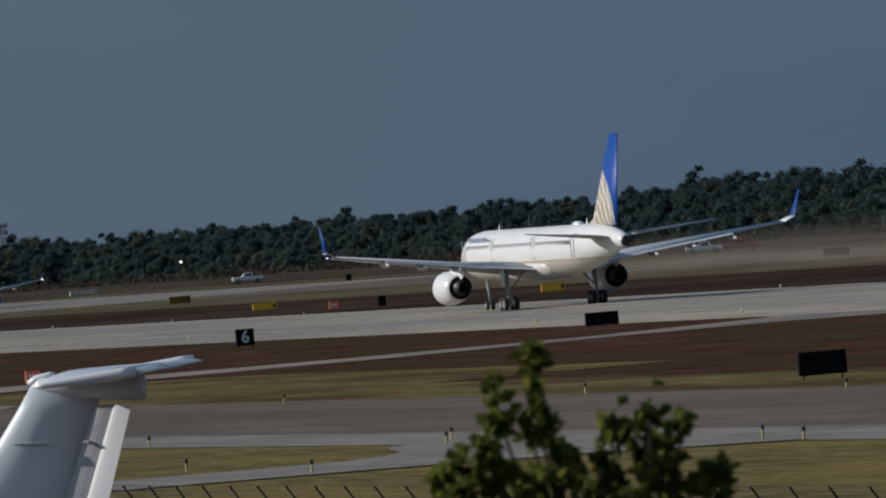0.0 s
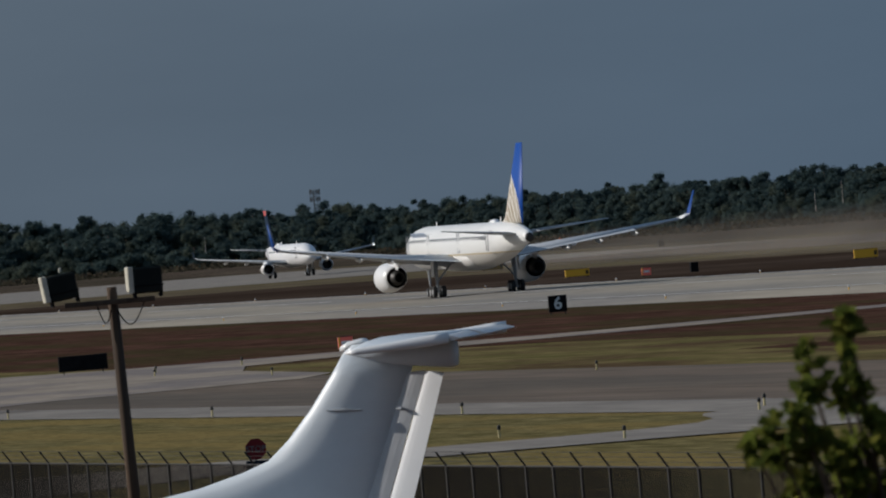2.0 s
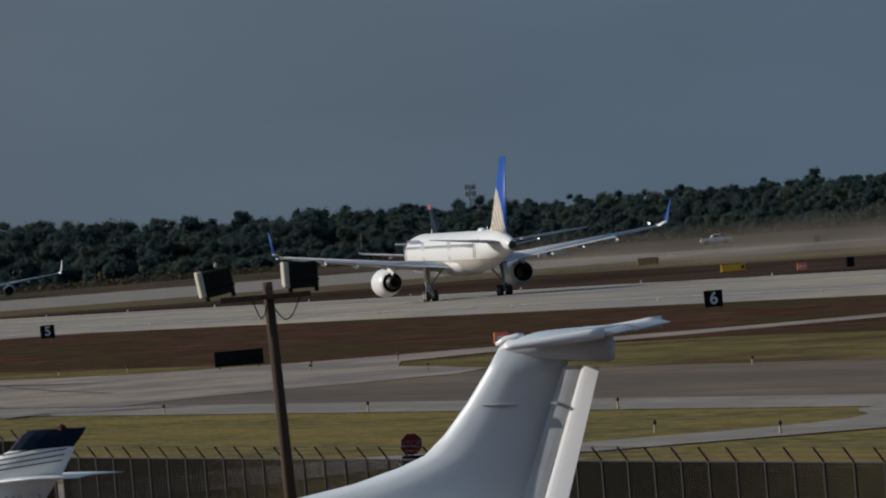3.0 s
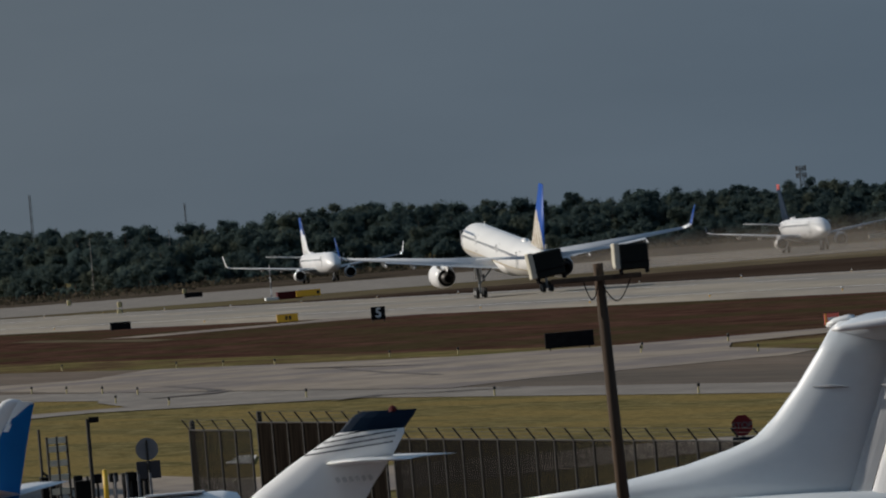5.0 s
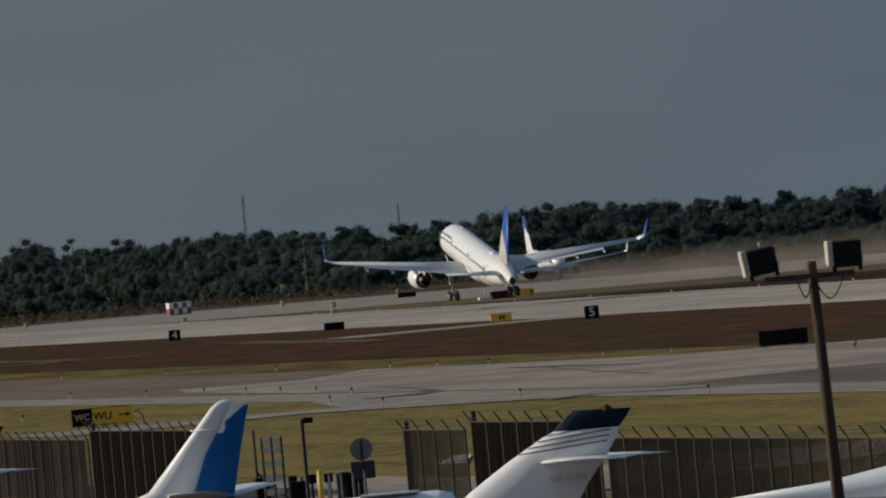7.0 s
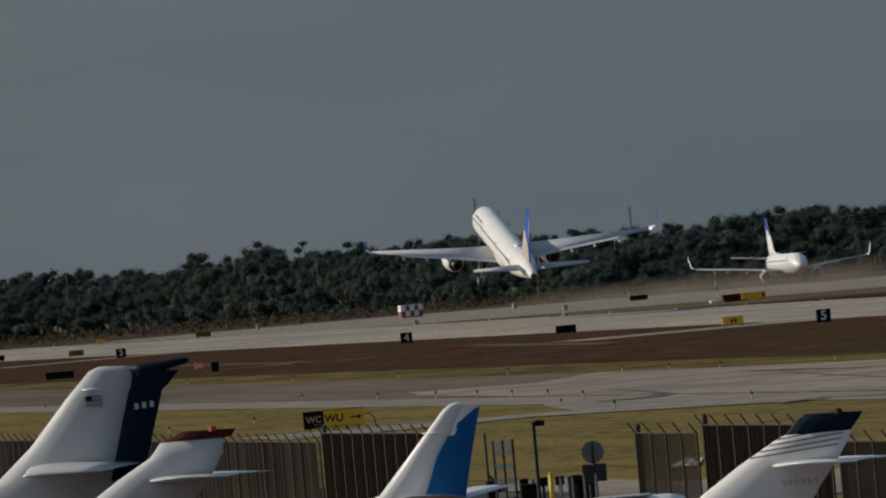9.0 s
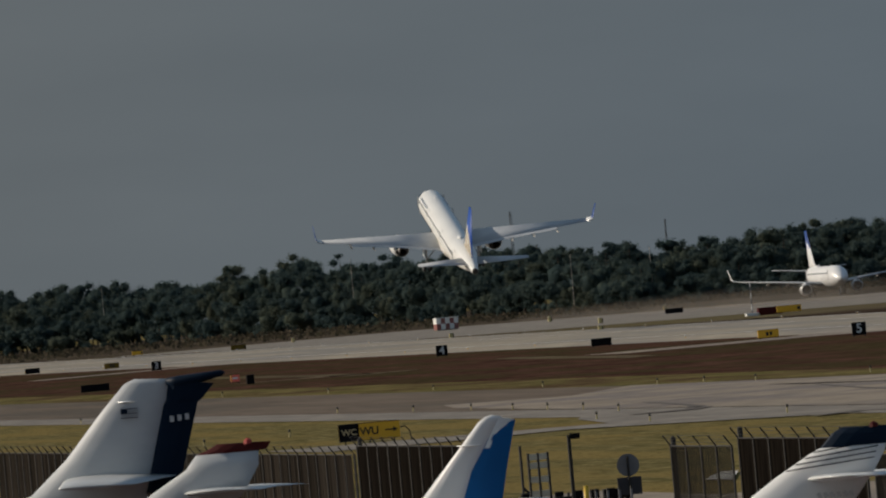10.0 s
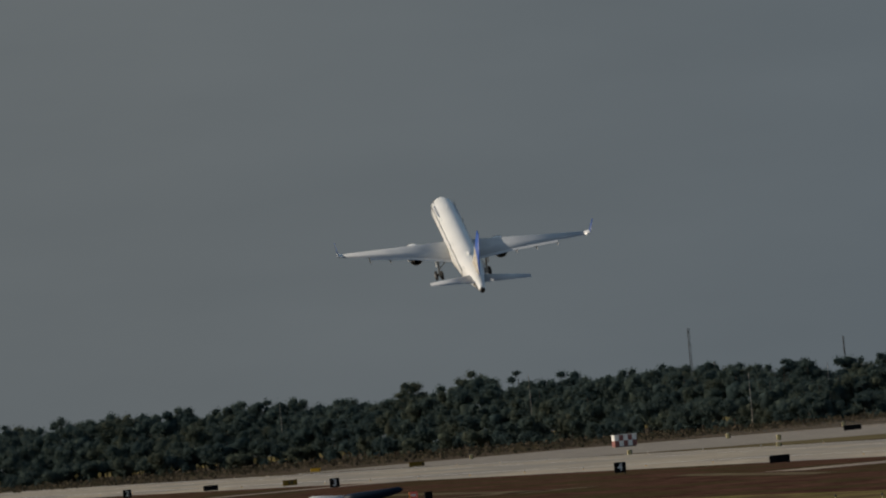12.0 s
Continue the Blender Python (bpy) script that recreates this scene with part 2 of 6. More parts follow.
def leaf_material(name, a, b, c):
    m = bpy.data.materials.new(name)
    m.use_nodes = True
    n, k = m.node_tree.nodes, m.node_tree.links
    p = n["Principled BSDF"]
    p.inputs["Roughness"].default_value = 0.9
    p.inputs["Specular IOR Level"].default_value = 0.03
    thru, both = n.new("ShaderNodeBsdfTranslucent"), n.new("ShaderNodeMixShader")
    both.inputs[0].default_value = 0.6
    k.new(p.outputs[0], both.inputs[1])
    k.new(thru.outputs[0], both.inputs[2])
    k.new(both.outputs[0], n["Material Output"].inputs["Surface"])
    geo = n.new("ShaderNodeNewGeometry")
    ramp = n.new("ShaderNodeValToRGB")
    ramp.color_ramp.elements[0].color, ramp.color_ramp.elements[1].color = (*a, 1), (*c, 1)
    mid = ramp.color_ramp.elements.new(0.6)
    mid.color = (*b, 1)
    k.new(geo.outputs["Random Per Island"], ramp.inputs["Fac"])
    k.new(ramp.outputs[0], p.inputs["Base Color"])
    k.new(ramp.outputs[0], thru.inputs["Color"])
    return m


def two_tone(name, upper, lower, z, band):
    """White paint above, grey-beige below the height z, with a thin line between."""
    m = material(name, upper, 0.34, other=tuple(c * 0.94 for c in upper), scale=0.35, stretch=(1, 0.4, 1), fine=0.05)
    n, k = m.node_tree.nodes, m.node_tree.links
    tc, sp = n.new("ShaderNodeTexCoord"), n.new("ShaderNodeSeparateXYZ")
    ramp = n.new("ShaderNodeMapRange")
    ramp.inputs["From Min"].default_value, ramp.inputs["From Max"].default_value = z - 0.02, z + 0.02
    ramp2 = n.new("ShaderNodeMapRange")
    ramp2.inputs["From Min"].default_value, ramp2.inputs["From Max"].default_value = z + 0.1, z + 0.13
    k.new(tc.outputs["Object"], sp.inputs[0])
    old = n["Principled BSDF"].inputs["Base Color"].links[0].from_socket
    m1, m2 = n.new("ShaderNodeMixRGB"), n.new("ShaderNodeMixRGB")
    m1.inputs["Color1"].default_value, m1.inputs["Color2"].default_value = (*lower, 1), (*band, 1)
    for r in (ramp, ramp2):
        k.new(sp.outputs["Z"], r.inputs["Value"])
    k.new(ramp.outputs[0], m1.inputs["Fac"])
    k.new(ramp2.outputs[0], m2.inputs["Fac"])
    k.new(m1.outputs[0], m2.inputs["Color1"])
    k.new(old, m2.inputs["Color2"])
    k.new(m2.outputs[0], n["Principled BSDF"].inputs["Base Color"])
    return m


M["hull"] = two_tone("white over grey fuselage paint", (0.80, 0.80, 0.78), (0.60, 0.575, 0.53), 3.75, (0.5, 0.4, 0.22))
M["screen"] = mesh_screen()
M["board"] = material("brown weathered slats", (0.029, 0.025, 0.021), 0.95, other=(0.02, 0.017, 0.0145), scale=2.5, stretch=(1, 1, 0.12), fine=0.4, spec=0.0)
bn, bk = M["board"].node_tree.nodes, M["board"].node_tree.links
tone, shade, each = bn.new("ShaderNodeObjectInfo"), bn.new("ShaderNodeMapRange"), bn.new("ShaderNodeMixRGB")
shade.inputs["To Min"].default_value, shade.inputs["To Max"].default_value = 0.55, 1.35
each.blend_type = "MULTIPLY"
each.inputs["Fac"].default_value = 1.0
bk.new(tone.outputs["Random"], shade.inputs["Value"])
bk.new(bn["Principled BSDF"].inputs["Base Color"].links[0].from_socket, each.inputs["Color1"])
bk.new(shade.outputs[0], each.inputs["Color2"])
bk.new(each.outputs[0], bn["Principled BSDF"].inputs["Base Color"])
# far leaf colours are lifted and blued in place of distance haze
M["woods"] = leaf_material("hazed woodland leaves", (0.066, 0.098, 0.1), (0.076, 0.108, 0.1), (0.09, 0.116, 0.096))
M["woods_dark"] = leaf_material("hazed dark pine needles", (0.05, 0.08, 0.086), (0.058, 0.088, 0.088), (0.07, 0.096, 0.084))
M["woods_dry"] = leaf_material("hazed olive leaves", (0.08, 0.104, 0.088), (0.092, 0.115, 0.09), (0.108, 0.12, 0.09))
M["scrub"] = leaf_material("scrub leaves", (0.04, 0.04, 0.026), (0.062, 0.052, 0.036), (0.095, 0.078, 0.058))
M["leaf"] = leaf_material("broad leaves", (0.05, 0.068, 0.014), (0.095, 0.115, 0.02), (0.18, 0.172, 0.035))


# ---- mesh helpers ----
def part(name, bm, mat, parent=None, label="", smooth=False):
    """Links a bmesh as one mesh object under a thing or part."""
    me = bpy.data.meshes.new(name)
    bmesh.ops.recalc_face_normals(bm, faces=bm.faces)
    bm.to_mesh(me)
    bm.free()
    for mm in (mat if isinstance(mat, (list, tuple)) else [mat]):
        me.materials.append(M[mm] if isinstance(mm, str) else mm)
    if smooth:
        me.polygons.foreach_set("use_smooth", [True] * len(me.polygons))
    ob = new(name, me)
    if parent is not None:
        ob.parent = parent
    if label:
        ob["label"] = label
    return ob


def thing(name, m, label, category, group="", kind=""):
    e = new(name)
    e.empty_display_size = 0.5
    e.matrix_basis = m
    return tagged(e, label, category, group, kind)


def box(bm, cx, cy, cz, sx, sy, sz, bevel=0.0, turn=None):
    made = bmesh.ops.create_cube(bm, size=1.0)["verts"]
    for v in made:
        v.co = Vector((v.co.x * sx, v.co.y * sy, v.co.z * sz))
    if bevel:
        edges = {e for v in made for e in v.link_edges}
        made = list({v for f in bmesh.ops.bevel(bm, geom=list(edges), offset=bevel, segments=1, affect="EDGES")["faces"]
                     for v in f.verts} | {v for v in made if v.is_valid})
    for v in made:
        v.co = (turn @ v.co if turn else v.co) + Vector((cx, cy, cz))
    return bm


def rings(bm, loops, close=True, caps=True):
    """Skins a list of vertex loops."""
    vs = [[bm.verts.new(p) for p in lp] for lp in loops]
    n = len(vs[0])
    for a, b in zip(vs, vs[1:]):
        for i in range(n if close else n - 1):
            j = (i + 1) % n
            bm.faces.new((a[i], a[j], b[j], b[i]))
    if caps:
        bm.faces.new(vs[0])
        bm.faces.new(vs[-1])
    return bm


def tube(bm, a, b, r0, r1=None, n=8):
    a, b = Vector(a), Vector(b)
    r1 = r0 if r1 is None else r1
    q = (b - a).to_track_quat("Z", "Y")
    lp = [[p + q @ Vector((r * math.cos(t), r * math.sin(t), 0)) for t in [2 * math.pi * i / n for i in range(n)]]
          for p, r in ((a, r0), (b, r1))]
    return rings(bm, lp)


def hull(stations, n=20):
    """A body of round sections along y: (y, centre z, half width, half height)."""
    bm = bmesh.new()
    return rings(bm, [[(rx * math.cos(t), y, zc + rz * math.sin(t)) for t in [2 * math.pi * i / n for i in range(n)]]
                      for y, zc, rx, rz in stations])


def foil(lead, trail, thick, n=6):
    """Section loop from the leading to the trailing edge point, thick along `up`."""
    lead, trail, up = Vector(lead), Vector(trail), Vector(thick)
    prof = [(0.0, 0.0), (0.04, 0.5), (0.18, 0.95), (0.38, 1.0), (0.65, 0.68), (1.0, 0.06)]
    top = [lead + (trail - lead) * s + up * h * 0.55 for s, h in prof]
    low = [lead + (trail - lead) * s - up * h * 0.45 for s, h in prof[::-1][:-1]]
    return top + low


def panel(bm, sections):
    """A wing-like surface: sections of (lead, trail, thickness vector)."""
    return rings(bm, [foil(*s) for s in sections])


def polygon(bm, pts, z):
    return bm.faces.new([bm.verts.new((x, y, z)) for x, y in pts])


def lettering(text, size, depth=0.02):
    """Flat text in the xz plane, facing -y, as a bmesh."""
    cu = bpy.data.curves.new("text", "FONT")
    cu.body, cu.size, cu.align_x, cu.align_y, cu.extrude, cu.offset = text, size, "CENTER", "CENTER", depth, size * 0.022 if size > 0.3 else 0.0
    ob = bpy.data.objects.new("text", cu)
    scene.collection.objects.link(ob)
    bpy.context.view_layer.update()
    me = bpy.data.meshes.new_from_object(ob.evaluated_get(bpy.context.evaluated_depsgraph_get()))
    bm = bmesh.new()
    bm.from_mesh(me)
    bpy.data.objects.remove(ob)
    bpy.data.meshes.remove(me)
    bmesh.ops.transform(bm, matrix=Matrix.Rotation(radians(90), 4, "X"), verts=bm.verts)
    return bm


# ---- ground and pavements ----
def strip(name, mat, outline, z, label, category):
    """A flat piece of the setting with the given outline."""
    bm = bmesh.new()
    polygon(bm, outline, z)
    return tagged(part(name, bm, mat), label, category, kind="structure")


def rect(x0, x1, y0, y1):
    return [(x0, y0), (x1, y0), (x1, y1), (x0, y1)]


strip("ground", "grass", rect(-2500, 3000, -800, 4950), 0.0, "olive-yellow mown airfield grass, dry in patches", "ground")
strip("apron", "apron", rect(-300, 64.5, -200, 660), 0.02, "red-brown dirt and gravel apron behind the fence", "ground")
strip("verge", "verge", rect(145, 158, -100, 2600), 0.02, "thin yellow-green verge grass beside the taxiway", "grass strip")
strip("field_near", "soil", rect(158, 232, -100, 4000), 0.02, "dark red-brown mown field beside the runway", "field")
strip("field_far", "field", [(276, -100), (346, -100), (346, 1740), (318, 1790), (296, 1850), (290, 1960), (284, 2200), (289, 2460), (292, 2700), (276, 2700)], 0.02, "dark brown dry field beyond the runway", "field")
strip("grass_far", "tan", [(346, -100), (520, -100), (520, 4000), (276, 4000), (276, 2700), (292, 2700), (289, 2460), (284, 2200), (290, 1960), (296, 1850), (318, 1790), (346, 1740)], 0.02, "pale tan dry grass round the far taxiway", "field")
strip("field_woods", "brush", [(468, 300), (660, 300), (660, 4000), (276, 4000), (282, 2800), (300, 2740), (349, 2700), (392, 2510), (445, 2340), (468, 2290)], 0.03, "dark brown scrubby ground below the woods", "field")
strip("taxiway_edge", "shoulder", rect(115, 121.5, -100, 2600), 0.03, "blue-grey asphalt taxiway shoulder", "taxiway")
strip("taxiway", "taxi", rect(121.5, 145, -100, 2600), 0.035, "brownish worn asphalt taxiway with darker wheel tracks", "taxiway")

# connector taxiway between the parallel taxiway and the runway, with flared ends
strip("connector", "slab", [(120.8, 712), (127, 722), (135, 724), (142, 726), (147, 742), (151, 790), (156, 815), (165, 824), (185, 824), (205, 836),
                            (216, 838), (224, 825), (231.5, 800), (231.5, 892), (222, 868), (206, 850), (185, 845), (176, 850), (163, 856), (156, 862),
                            (150, 880), (147, 930), (145, 985), (135, 945), (128, 962), (124.5, 930), (121.5, 850)], 0.06,
      "pale concrete connector taxiway with flared ends", "taxiway")
strip("connector_island", "verge", [(147.5, 690), (150.5, 700), (152.5, 730), (154, 770), (158, 808), (161, 817), (168, 819), (172, 800), (172, 690)], 0.027,
      "small yellowed grass island beside the connector", "grass strip")
strip("service_road", "shoulder", [(92, 470), (95.5, 464), (103, 461), (110, 456), (115.5, 445), (115.5, 506), (113.8, 503), (112.6, 498), (111.2, 490), (109.4, 484.5), (107, 481.5), (103.5, 481), (99, 483), (92, 492)], 0.05,
      "grey asphalt road joining the taxiway", "road")
strip("service_road_far", "shoulder", [(92, 742), (99, 739), (106, 744), (111, 722), (115.5, 700), (115.5, 806), (113, 790), (110, 757), (104, 762), (92, 770)], 0.05,
      "grey asphalt road joining the taxiway near the gate", "road")
strip("gate_road", "slab", [(60, 430), (92, 470), (92, 492), (76, 495), (76, 528), (60, 528)], 0.045, "pale concrete drive through the open gate", "road")
def ribbon(name, line, half, label):
    """A thin dark seam over the slab along a line of points."""
    return strip(name, "joint", [(x, y - h) for (x, y), h in zip(line, half)] + [(x, y + h) for (x, y), h in zip(line[::-1], half[::-1])], 0.075, label, "road marking")


ribbon("tar_joint", [(126.6, 875), (126.3, 852), (124.6, 830), (122.4, 805), (121.0, 797)], (1.5, 2.5, 3.2, 4, 2), "dark tar joint curving over the slab")
ribbon("tar_joint", [(121.6, 797), (119.6, 789), (118.0, 787.6), (116.0, 789)], (4, 2.8, 2.4, 1.4), "dark tar joint curving over the slab")
ribbon("wheel_track", [(131.6, 779), (132.9, 792.5), (134.8, 816), (137.9, 848), (141, 875.7)], (2.4, 3, 2.6, 2.4, 1.2), "dark curved tyre track on the slab")
ribbon("wheel_track", [(141.4, 899.6), (140.7, 882), (141.6, 866.8), (141.5, 835.7)], (1.2, 2.2, 2.4, 2.0), "dark curved tyre track on the slab")
ribbon("slab_joint", [(112.9, 702.4), (116.5, 709), (118.1, 699.3), (121, 690)], (1, 1.8, 2.0, 1.2), "dark joint at the slab's edge")
strip("concrete_pad", "line", [(80.7, 530.4), (81.1, 525.5), (84.4, 545.4), (84.0, 547.6)], 0.06, "pale concrete pad in the grass by the drive", "pad")
strip("field_path", "tan", [(190, 1290), (193, 1290), (204, 1470), (201, 1470)], 0.045, "pale dry track across the brown field", "path")
strip("field_path_edge", "tan", [(169, 1436), (172, 1446), (179, 1424), (185, 1405), (182.5, 1397), (177, 1411)], 0.045, "pale dry track along the verge", "path")
strip("field_path_far", "tan", [(176, 1395), (180, 1395), (190, 1700), (187, 1700)], 0.045, "pale dry track across the brown field", "path")


def runway():
    bm = bmesh.new()
    sec = [(226, 0.02), (231.2, 0.36), (254, 0.55), (276.8, 0.36), (282, 0.02)]
    rings(bm, [[(x, y, z) for x, z in sec] for y in (-100, 600, 1400, 2200, 3000, 3900)], close=False, caps=False)
    return tagged(part("runway", bm, "runway"), "pale grey concrete runway streaked by rubber", "runway", kind="structure")


runway()
for x, w in ((233.2, 0.5), (274.8, 0.5)):
    strip("edge_line", "line", rect(x - w, x + w, -100, 3600), 0.40, "worn white runway edge line", "road marking")
bm = bmesh.new()
for i in range(60):
    polygon(bm, rect(253.6, 254.4, i * 61, i * 61 + 36), 0.565)
tagged(part("centre_line", bm, "line"), "worn dashed white runway centre line", "road marking", kind="structure")
for y, w in ((1945, 14), (1375, 16), (2380, 16)):
    strip("runway_exit", "slab", [(226, y - w - 22), (231, y - w - 26), (231.3, y + w + 30), (222, y + w + 2), (200, y + w), (200, y - w), (220, y - w)], 0.05,
          "pale concrete stub leading off the runway", "taxiway")
strip("far_taxiway_near", "taxi", rect(384, 442, 300, 1880), 0.05, "weathered grey taxiway beyond the runway", "taxiway")
# the darker shoulder colour stands in for haze over this pale concrete
strip("far_taxiway", "shoulder", [(384, 1880), (442, 1880), (442, 2320), (388, 2500), (347, 2680), (293, 2695), (290, 2460), (286, 2240), (300, 2120), (340, 1980)], 0.05, "pale concrete taxiway beyond the runway", "taxiway")
strip("far_service_road", "tan", rect(455, 468, 300, 2280), 0.05, "pale gravel road below the woods", "road")


# ---- signs ----
def sign(name, x, y, w, h, face, label, category, text=(), legs=2, lift=0.22, thick=0.25, turn=0.0, group=""):
    s = thing(name, pose(x, y, 0.02, 0, 0, turn), label, category, group)
    for i in range(legs):
        bm = bmesh.new()
        tube(bm, ((i / max(1, legs - 1) - 0.5) * w * 0.8, 0, 0), ((i / max(1, legs - 1) - 0.5) * w * 0.8, 0, lift + 0.05), 0.04, n=6)
        part("leg", bm, "post", s)
    bm = bmesh.new()
    box(bm, 0, 0, lift + h / 2, w, thick, h, 0.03)
    p = part("panel", bm, face, s)
    for nm, z in (("top_frame", lift + h + 0.012), ("bottom_frame", lift - 0.012)):
        bm = bmesh.new()
        box(bm, 0, 0, z, w + 0.03, thick + 0.03, 0.03)
        part(nm, bm, "post", s)
    for t, tx, size, mat in text:
        bm = lettering(t, size)
        bmesh.ops.translate(bm, vec=(tx, -thick / 2 - 0.012, lift + h / 2), verts=bm.verts)
        part("lettering", bm, mat, p)
    return s


for i, d in enumerate("65432"):
    sign("distance_sign", 212.8, 986.6 + 304.8 * i, 1.38, 1.2, "sign_black", f"black runway distance sign with a white {d}", "sign",
         [(d, 0.0, 1.25, "sign_white")], group="runway distance signs")
for x, y, w, h in ((219.8, 903, 2.35, 0.85), (151, 580, 2.2, 1.0), (154, 860, 3.2, 0.95), (219, 1507, 2.3, 0.8), (161.4, 1505, 3.2, 0.75),
                   (347, 2298, 3.1, 0.8), (223.8, 2179, 2.4, 0.8), (392, 1495, 3.0, 0.8)):
    sign("guidance_sign", x, y, w, h, "sign_black", "black unlit back of a low airfield guidance sign", "sign", group="sign backs")
for x, y, w, h in ((217.6, 1378, 2.2, 0.8), (228, 2099, 2.3, 0.8), (288, 2437, 2.8, 0.8), (310.5, 1945, 3.6, 0.9), (359, 1702, 2.8, 0.85), (311.3, 1298, 2.4, 0.85),
                   (304.8, 1402, 2.6, 0.75), (292, 2640, 2.0, 0.7)):
    s = sign("direction_sign", x, y, w, h, "sign_dull" if x > 350 or 2000 < y < 2500 else "sign_yellow", "yellow airfield direction sign with dark marks", "sign", group="yellow signs")
    for k in ((-0.05, 0.12) if x < 280 else (0.4,)):
        bm = bmesh.new()
        box(bm, k * w, -0.135, 0.22 + h / 2, w * 0.12, 0.012, h * 0.5)
        part("marking", bm, "letter_black", s, "dark bar")
for x, y in ((294, 1320), (169.5, 851), (170.2, 1446)):
    s = sign("holding_sign", x, y, 0.95, 0.75, "sign_red", "small red and white mandatory sign", "sign", group="red signs")
    bm = bmesh.new()
    box(bm, 0.0, -0.135, 0.6, 0.6, 0.012, 0.22)
    part("marking", bm, "sign_white", s, "white bar")
    bm = bmesh.new()
    box(bm, -0.42, -0.137, 0.6, 0.1, 0.012, 0.75)
    part("edge_band", bm, "sign_yellow", s)
for x, y in ((167.8, 1412), (303, 1338), (445, 1986)):
    b = thing("equipment_box", pose(x, y, 0.02), "dark metal electrical box on the field", "cabinet", "equipment boxes")
    bm = bmesh.new()
    box(bm, 0, 0, 0.5, 0.8, 0.6, 0.95, 0.05)
    part("cabinet", bm, "sign_black", b)
    bm = bmesh.new()
    box(bm, 0, 0, 1.0, 0.9, 0.7, 0.06, 0.02)
    part("lid", bm, "post", b)
s = sign("taxi_sign", 97.3, 764, 3.5, 0.95, "sign_yellow", "yellow taxiway sign WU with arrow and black WC end", "sign",
         [("WU", 0.0, 0.62, "letter_black"), ("WC", -1.17, 0.5, "gold")], legs=5, lift=0.25)
bm = bmesh.new()
box(bm, -1.17, -0.003, 0.25 + 0.475, 1.16, 0.252, 0.95)
part("black_panel", bm, "sign_black", s)
bm = bmesh.new()
box(bm, 1.15, -0.14, 0.73, 0.5, 0.012, 0.08)
bmesh.ops.create_cone(bm, cap_ends=True, segments=3, radius1=0.17, radius2=0.17, depth=0.012,
                      matrix=Matrix.Translation((1.45, -0.14, 0.73)) @ Matrix.Rotation(radians(90), 4, "X") @ Matrix.Rotation(radians(-90), 4, "Z"))
part("arrow", bm, "letter_black", s)
bm = bmesh.new()
for a, b in (((1.75, 0, 0.8), (2.05, 0, 0.85)), ((2.05, 0, 0.85), (2.3, 0, 0.6)), ((2.3, 0, 0.6), (2.4, 0, 0.0))):
    tube(bm, a, b, 0.035, n=6)
part("cable", bm, "post", s, "dark bent feed cable")


for x, y in [(350.1, 2472.4), (317.7, 2185.3), (281.9, 2101.9), (273.9, 1884.7), (385.8, 2566.4), (319.4, 2612.0), (355.5, 2510.7)]:
    b = thing("field_marker", pose(x, y, 0.02), "small pale yellow field light box with a dark side", "marker light", "field markers")
    bm = bmesh.new()
    box(bm, 0, 0, 0.45, 0.6, 0.5, 0.9, 0.06)
    part("case", bm, "marker", b)
    bm = bmesh.new()
    box(bm, 0.36, 0, 0.45, 0.14, 0.46, 0.8, 0.03)
    part("side_cover", bm, "letter_black", b)
    bm = bmesh.new()
    box(bm, 0, 0, 0.93, 0.66, 0.56, 0.06, 0.02)
    part("lid", bm, "lamp_side", b)


# ---- taxiway edge markers ----
def edge_marker():
    s = thing("edge_marker", pose(115, 445, 0.03), "small pale taxiway edge post with a dark lens", "marker light", "taxiway edge markers")
    bm = bmesh.new()
    tube(bm, (0, 0, 0), (0, 0, 0.3), 0.055, 0.045, n=8)
    part("stem", bm, "marker", s)
    bm = bmesh.new()
    rings(bm, [[(r * math.cos(t), r * math.sin(t), z) for t in [2 * math.pi * i / 8 for i in range(8)]]
               for z, r in ((0.3, 0.06), (0.34, 0.075), (0.43, 0.07), (0.48, 0.03))])
    part("lens", bm, "letter_black", s)
    return s


first = edge_marker()
for x, y in ((115.4, 500.5), (115.4, 555.7), (115.4, 612), (115.5, 667.4), (116, 730.3), (102.6, 466.4), (103.2, 490.6), (117.6, 509.1), (116.2, 455.3),
             (111, 747.7), (113.1, 782.8), (119.6, 818.2), (121.1, 843.7), (121.6, 863.3), (122.1, 883.2), (122.3, 905), (122.3, 935), (122, 975),
             (142.9, 545.2), (143, 655.1), (146, 755), (148, 802.4), (151.7, 822), (158.7, 830.2), (157.5, 824), (152.8, 895.8), (151.9, 918.5),
             (146.5, 935.1), (146.2, 956.9), (145.8, 976.8), (146.9, 1044.4), (147, 1110), (147, 1180), (115.5, 1030), (115.5, 1090), (102.1, 841), (95.1, 827),
             (147, 1260), (147, 1340), (145, 600)):
    copy_thing(first, pose(x, y, 0.03))
first_edge = thing("runway_light", pose(229, 900, 0.1), "low white runway edge light on a short stem", "marker light", "runway edge lights")
bm = bmesh.new()
tube(bm, (0, 0, 0), (0, 0, 0.3), 0.06, n=6)
part("stem", bm, "sign_yellow", first_edge)
bm = bmesh.new()
rings(bm, [[(r * math.cos(t), r * math.sin(t), z) for t in [2 * math.pi * i / 8 for i in range(8)]]
           for z, r in ((0.3, 0.07), (0.36, 0.08), (0.44, 0.06), (0.47, 0.02))])
part("lens", bm, "grey_white", first_edge)
for i in range(30):
    for x in (229, 279):
        if (i, x) != (0, 229):
            copy_thing(first_edge, pose(x, 900 + 61 * i, 0.1))

